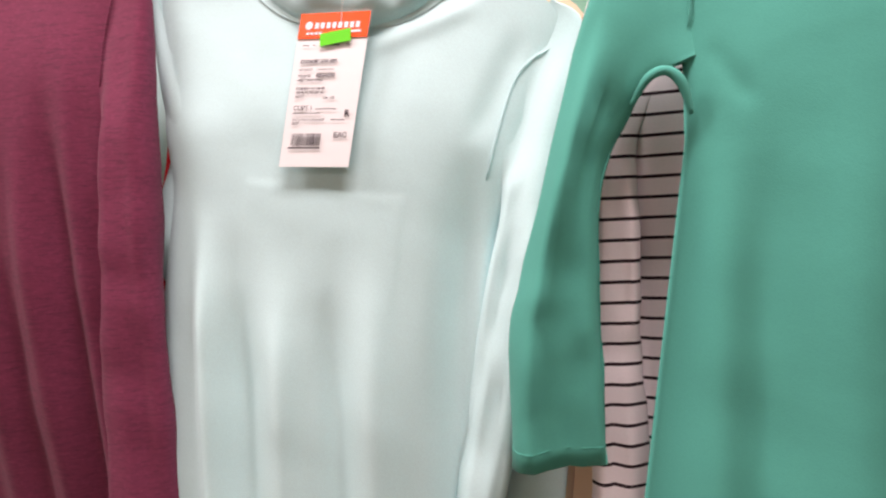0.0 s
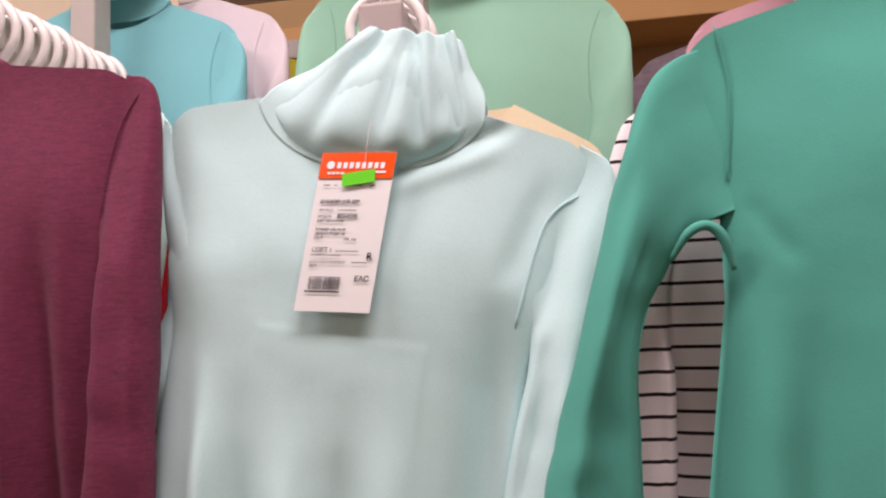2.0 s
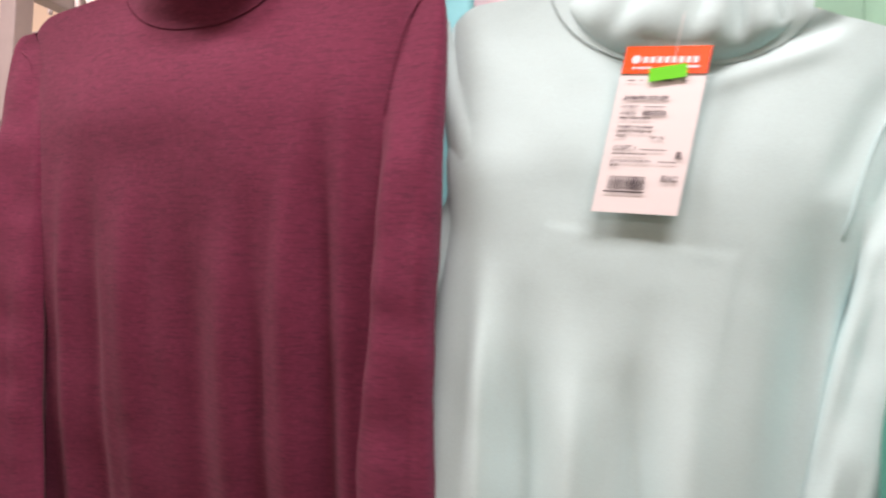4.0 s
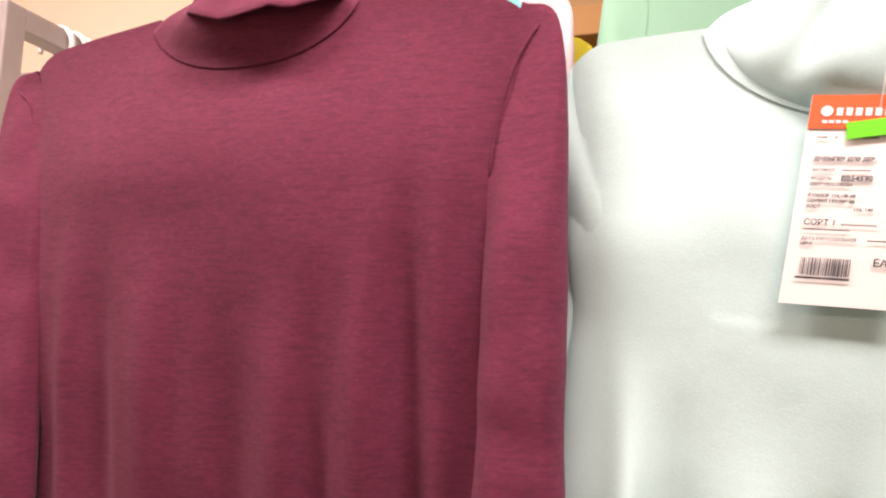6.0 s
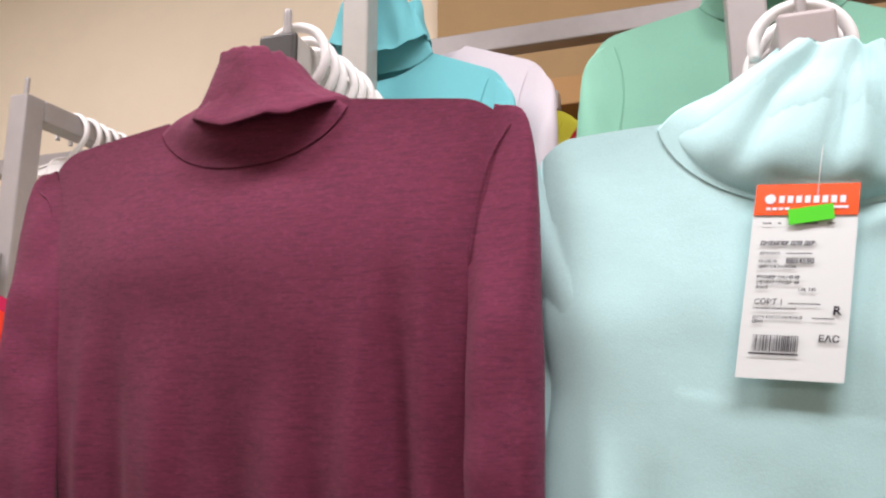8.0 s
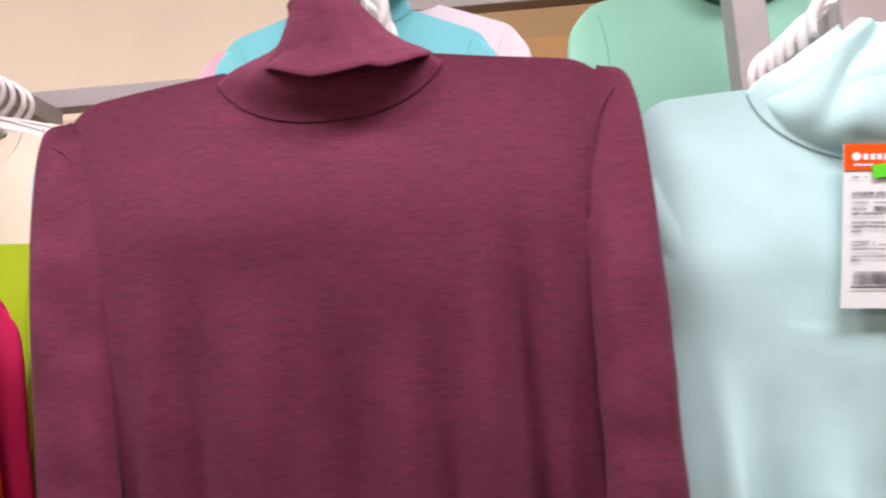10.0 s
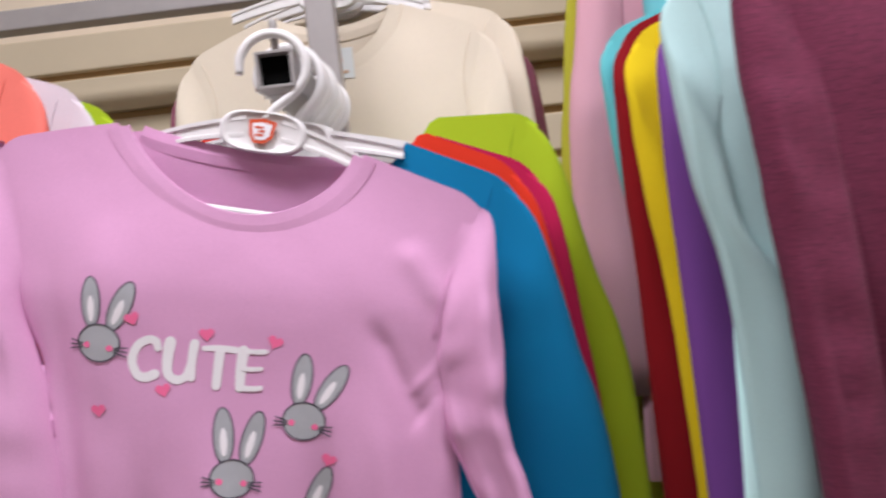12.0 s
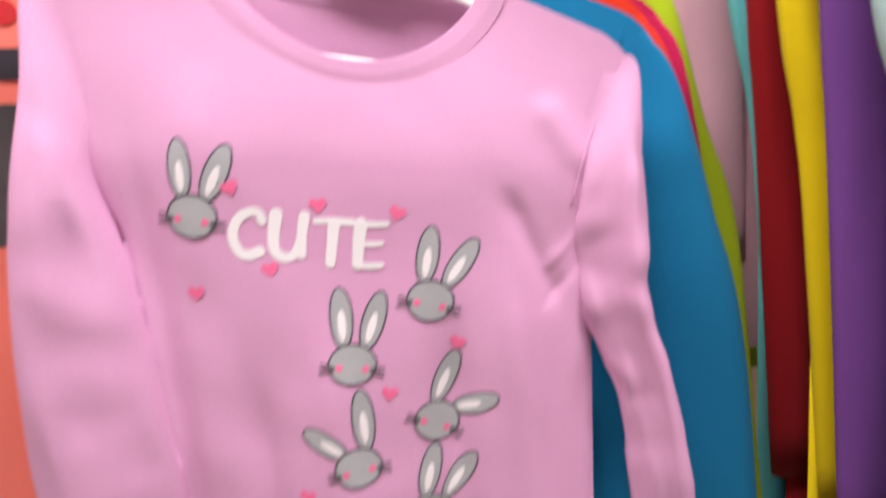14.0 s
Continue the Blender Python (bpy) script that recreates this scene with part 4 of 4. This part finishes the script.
def stroke(points, w0, w1, n=26):
    """Outline of a brush stroke along points, with round ends; widths at its start and end."""
    p = catmull([(x, y, w0 + (w1 - w0) * k / (len(points) - 1)) for k, (x, y) in enumerate(points)], n)
    left, right = [], []
    for i in range(n):
        a, b = p[max(0, i - 1)], p[min(n - 1, i + 1)]
        tx, ty = b[0] - a[0], b[1] - a[1]
        ln = math.hypot(tx, ty) or 1
        left.append((p[i][0] - ty / ln * p[i][2], p[i][1] + tx / ln * p[i][2]))
        right.append((p[i][0] + ty / ln * p[i][2], p[i][1] - tx / ln * p[i][2]))
    return left, right, (p[0], p[-1])


def letter(strokes, cx, off=0.0006):
    """One hand-lettered capital made of brush strokes, as one mesh."""
    verts, faces, k2 = [], [], 0.94
    for k, (points, w0, w1) in enumerate(strokes):
        lf, rt, ends = stroke(points, w0, w1)
        f2 = on_pink(off + 0.00012 * k)
        b = len(verts)
        for a, c in zip(lf, rt):
            verts += [f2(cx + k2 * a[0], k2 * a[1]), f2(cx + k2 * (a[0] + c[0]) / 2, k2 * (a[1] + c[1]) / 2), f2(cx + k2 * c[0], k2 * c[1])]
        for i in range(len(lf) - 1):
            q = b + 3 * i
            faces += [(q, q + 1, q + 4, q + 3), (q + 1, q + 2, q + 5, q + 4)]
        for e in ends:
            b = len(verts)
            verts.append(f2(cx + k2 * e[0], k2 * e[1]))
            for x, y in oval(e[0], e[1], e[2] * 0.98, e[2] * 0.98, 0, 14):
                verts.append(f2(cx + k2 * x, k2 * y))
            faces += [(b, b + 1 + m, b + 1 + (m + 1) % 14) for m in range(14)]
    return mesh_of("printed_letter", verts, faces, WHITEINK)


LETTERS = {
    "C": [([(26, 28), (20, 42), (2, 44), (-20, 26), (-28, -6), (-14, -36), (6, -42), (26, -32)], 9, 11)],
    "U": [([(-28, 44), (-30, 10), (-26, -26), (-6, -40), (14, -30), (22, 0)], 13, 8), ([(26, 46), (24, 10), (27, -32)], 11, 9)],
    "T": [([(-34, 38), (0, 42), (38, 42)], 6, 8), ([(2, 38), (2, 0), (2, -44)], 12, 10)],
    "E": [([(-18, 42), (-19, 0), (-17, -42)], 13, 11), ([(-16, 42), (10, 43), (32, 46)], 6, 6), ([(-14, 2), (8, 3), (26, 6)], 6, 5), ([(-16, -42), (8, -42), (30, -38)], 7, 6)]}
for ch, cx in (("C", -22), ("U", 53), ("T", 130), ("E", 198)):
    part("printed_letter", letter(LETTERS[ch], cx), pink, "white printed letter " + ch)


def heart(cx, cy, s, turn):
    a = radians(turn)
    out = []
    for k in range(28):
        t = 2 * math.pi * k / 28
        x, y = 16 * math.sin(t) ** 3, 13 * math.cos(t) - 5 * math.cos(2 * t) - 2 * math.cos(3 * t) - math.cos(4 * t)
        x, y = x * s / 16, y * s / 16
        out.append((cx + x * math.cos(a) - y * math.sin(a), cy + x * math.sin(a) + y * math.cos(a)))
    return out


for cx, cy, tn in ((-58, 82, 25), (100, 66, 10), (246, 66, -15), (24, -62, 20), (-108, -122, 10), (388, -176, -15), (268, -286, 0), (130, -510, 0)):
    part("printed_heart", patch("printed_heart", heart(cx, cy, 16, tn), on_pink(0.0007), HEART, 3), pink, "pink printed heart")


def motif(cx, cy, turn, left, right, cheeks=True):
    """A grey rounded printed motif with two long lobes; each lobe given by its lean and length."""
    a = radians(turn)

    def fr(off):
        f = on_pink(off)
        return lambda x, y: f(cx + x * math.cos(a) - y * math.sin(a), cy + x * math.sin(a) + y * math.cos(a))
    disc = part("printed_motif", patch("printed_motif", oval(0, 0, 45, 40), fr(0.0008), BUNNYGREY, 4), pink, "grey printed round motif with two lobes")
    part("outline", band("outline", oval(0, 0, 45, 40, 0, 36), fr(0.0012), BUNNYLINE, 3.2), disc)
    for sd, (lean, ln) in ((-1, left), (1, right)):
        bx, by = sd * 20, 30
        ax = radians(90 - lean)
        mx, my = bx + math.cos(ax) * ln / 2, by + math.sin(ax) * ln / 2
        part("lobe", patch("lobe", oval(mx, my, ln / 2, 21, 90 - lean), fr(0.0005), BUNNYGREY, 4), disc)
        part("outline", band("outline", oval(mx, my, ln / 2, 21, 90 - lean, 36), fr(0.0006), BUNNYLINE, 3.2), disc)
        part("inner_lobe", patch("inner_lobe", oval(mx - math.cos(ax) * 14, my - math.sin(ax) * 14, ln / 3.9, 8, 90 - lean), fr(0.0007), WHITEINK, 3), disc, "white printed oval")
        part("cheek", patch("cheek", oval(sd * 25, -8, 7, 7), fr(0.0011), HEART, 2), disc, "pink printed dot")
        for dy in (4, -6, -16):
            part("printed_line", band("printed_line", [(sd * 34, -8 + dy * 0.4), (sd * 62, -6 + dy)], fr(0.0012), BUNNYLINE, 3, False), disc)


for cx, cy, tn, lf, rt in ((-122, 22, -2, (-10, 108), (16, 112)), (326, -96, -6, (-4, 112), (22, 112)), (192, -232, 0, (-10, 118), (10, 118)), (367, -340, -18, (-2, 118), (50, 96)),
                           (224, -440, 14, (-50, 96), (2, 128)), (376, -536, -10, (-6, 118), (16, 118))):
    motif(cx, cy, tn, lf, rt)

# ---- size badge, labels and stickers ----
badge_out = [(-0.015, 0.011), (0.0, 0.0135), (0.015, 0.011), (0.012, -0.006), (0.004, -0.0125), (-0.008, -0.0125), (-0.013, -0.004)]
part("size_badge", patch("size_badge", badge_out, lambda x, y: pfun(x, -0.0075, zc + y), BADGE, 2), hub_p, "red and white size badge")
part("badge_field", patch("badge_field", [(x * 0.72, y * 0.72) for x, y in badge_out], lambda x, y: pfun(x, -0.0079, zc + y), WHITEINK, 2), hub_p)
for bx, by, w, h in ((-0.003, 0.004, 0.009, 0.0022), (0.0, 0.0, 0.007, 0.0022), (-0.002, -0.004, 0.009, 0.0022)):
    part("badge_bar", patch("badge_bar", [(bx - w / 2, by - h / 2), (bx + w / 2, by - h / 2), (bx + w / 2, by + h / 2), (bx - w / 2, by + h / 2)],
                            lambda x, y: pfun(x, -0.0083, zc + y), BADGE, 1), hub_p)

lab = thing("size_label", (-1.195, 0.455, 1.725), "small white sewn-in size label on a cream shirt", "label")
part("cloth", box_mesh("cloth", (-1.218, 0.449, 1.703), (-1.172, 0.4505, 1.75), PAPER), lab)
part("mark", patch("mark", oval(-1.195, 1.731, 0.007, 0.007), lambda x, y: (x, 0.4482, y), paint("tan_print", "E0A265"), 2), lab, "tan printed disc")
part("mark_bar", box_mesh("mark_bar", (-1.209, 0.4478, 1.711), (-1.181, 0.4486, 1.7145), paint("tan_print_line", "D9B08A")), lab)
stk = thing("sticker", (-1.205, 0.455, 1.845), "bright green blank sticker on a white hanger", "sticker")
part("paper", box_mesh("paper", (-1.192, 0.4605, 1.836), (-1.162, 0.4612, 1.853), STICKER), stk)

# cherries printed on the coral shirt
coral = [o for o in bpy.data.objects if o.get("label", "").startswith("coral")][0]
coral_cut = Cut(-1.70, 0.10, 1.725, sh=0.235, rot=2, tilt=3, seed=int(1.70 * 91 + 0.10 * 313), chest=0.215, waist=0.195, hem=0.225, depth=0.016, fold=0.010, length=0.92)
for cx, cz in ((-1.562, 1.582), (-1.541, 1.559)):
    part("printed_dot", patch("printed_dot", oval(cx, cz, 0.0105, 0.011), lambda x, y: coral_cut.on_front(x, y, 0.0015), RED, 3), coral, "red printed dot")
part("printed_leaf", band("printed_leaf", [(-1.541, 1.612), (-1.540, 1.602), (-1.534, 1.595), (-1.522, 1.590)], lambda x, y: coral_cut.on_front(x, y, 0.0017), LEAF, 0.007, False), coral, "green printed leaf")
for z0, z1, mat, nm in ((1.505, 1.532, INK, "black printed band"), (1.36, 1.485, paint("charcoal_print", "4A4448", 0.8, 0, 0.4), "charcoal printed block")):
    part("printed_block", patch("printed_block", [(-1.62, z0), (-1.575, z0), (-1.53, z0 - 0.004), (-1.5, z0 - 0.008), (-1.5, z1 - 0.008), (-1.53, z1 - 0.004), (-1.575, z1), (-1.62, z1)],
                                lambda x, y: coral_cut.on_front(x, y, 0.0016), mat, 3), coral, nm)
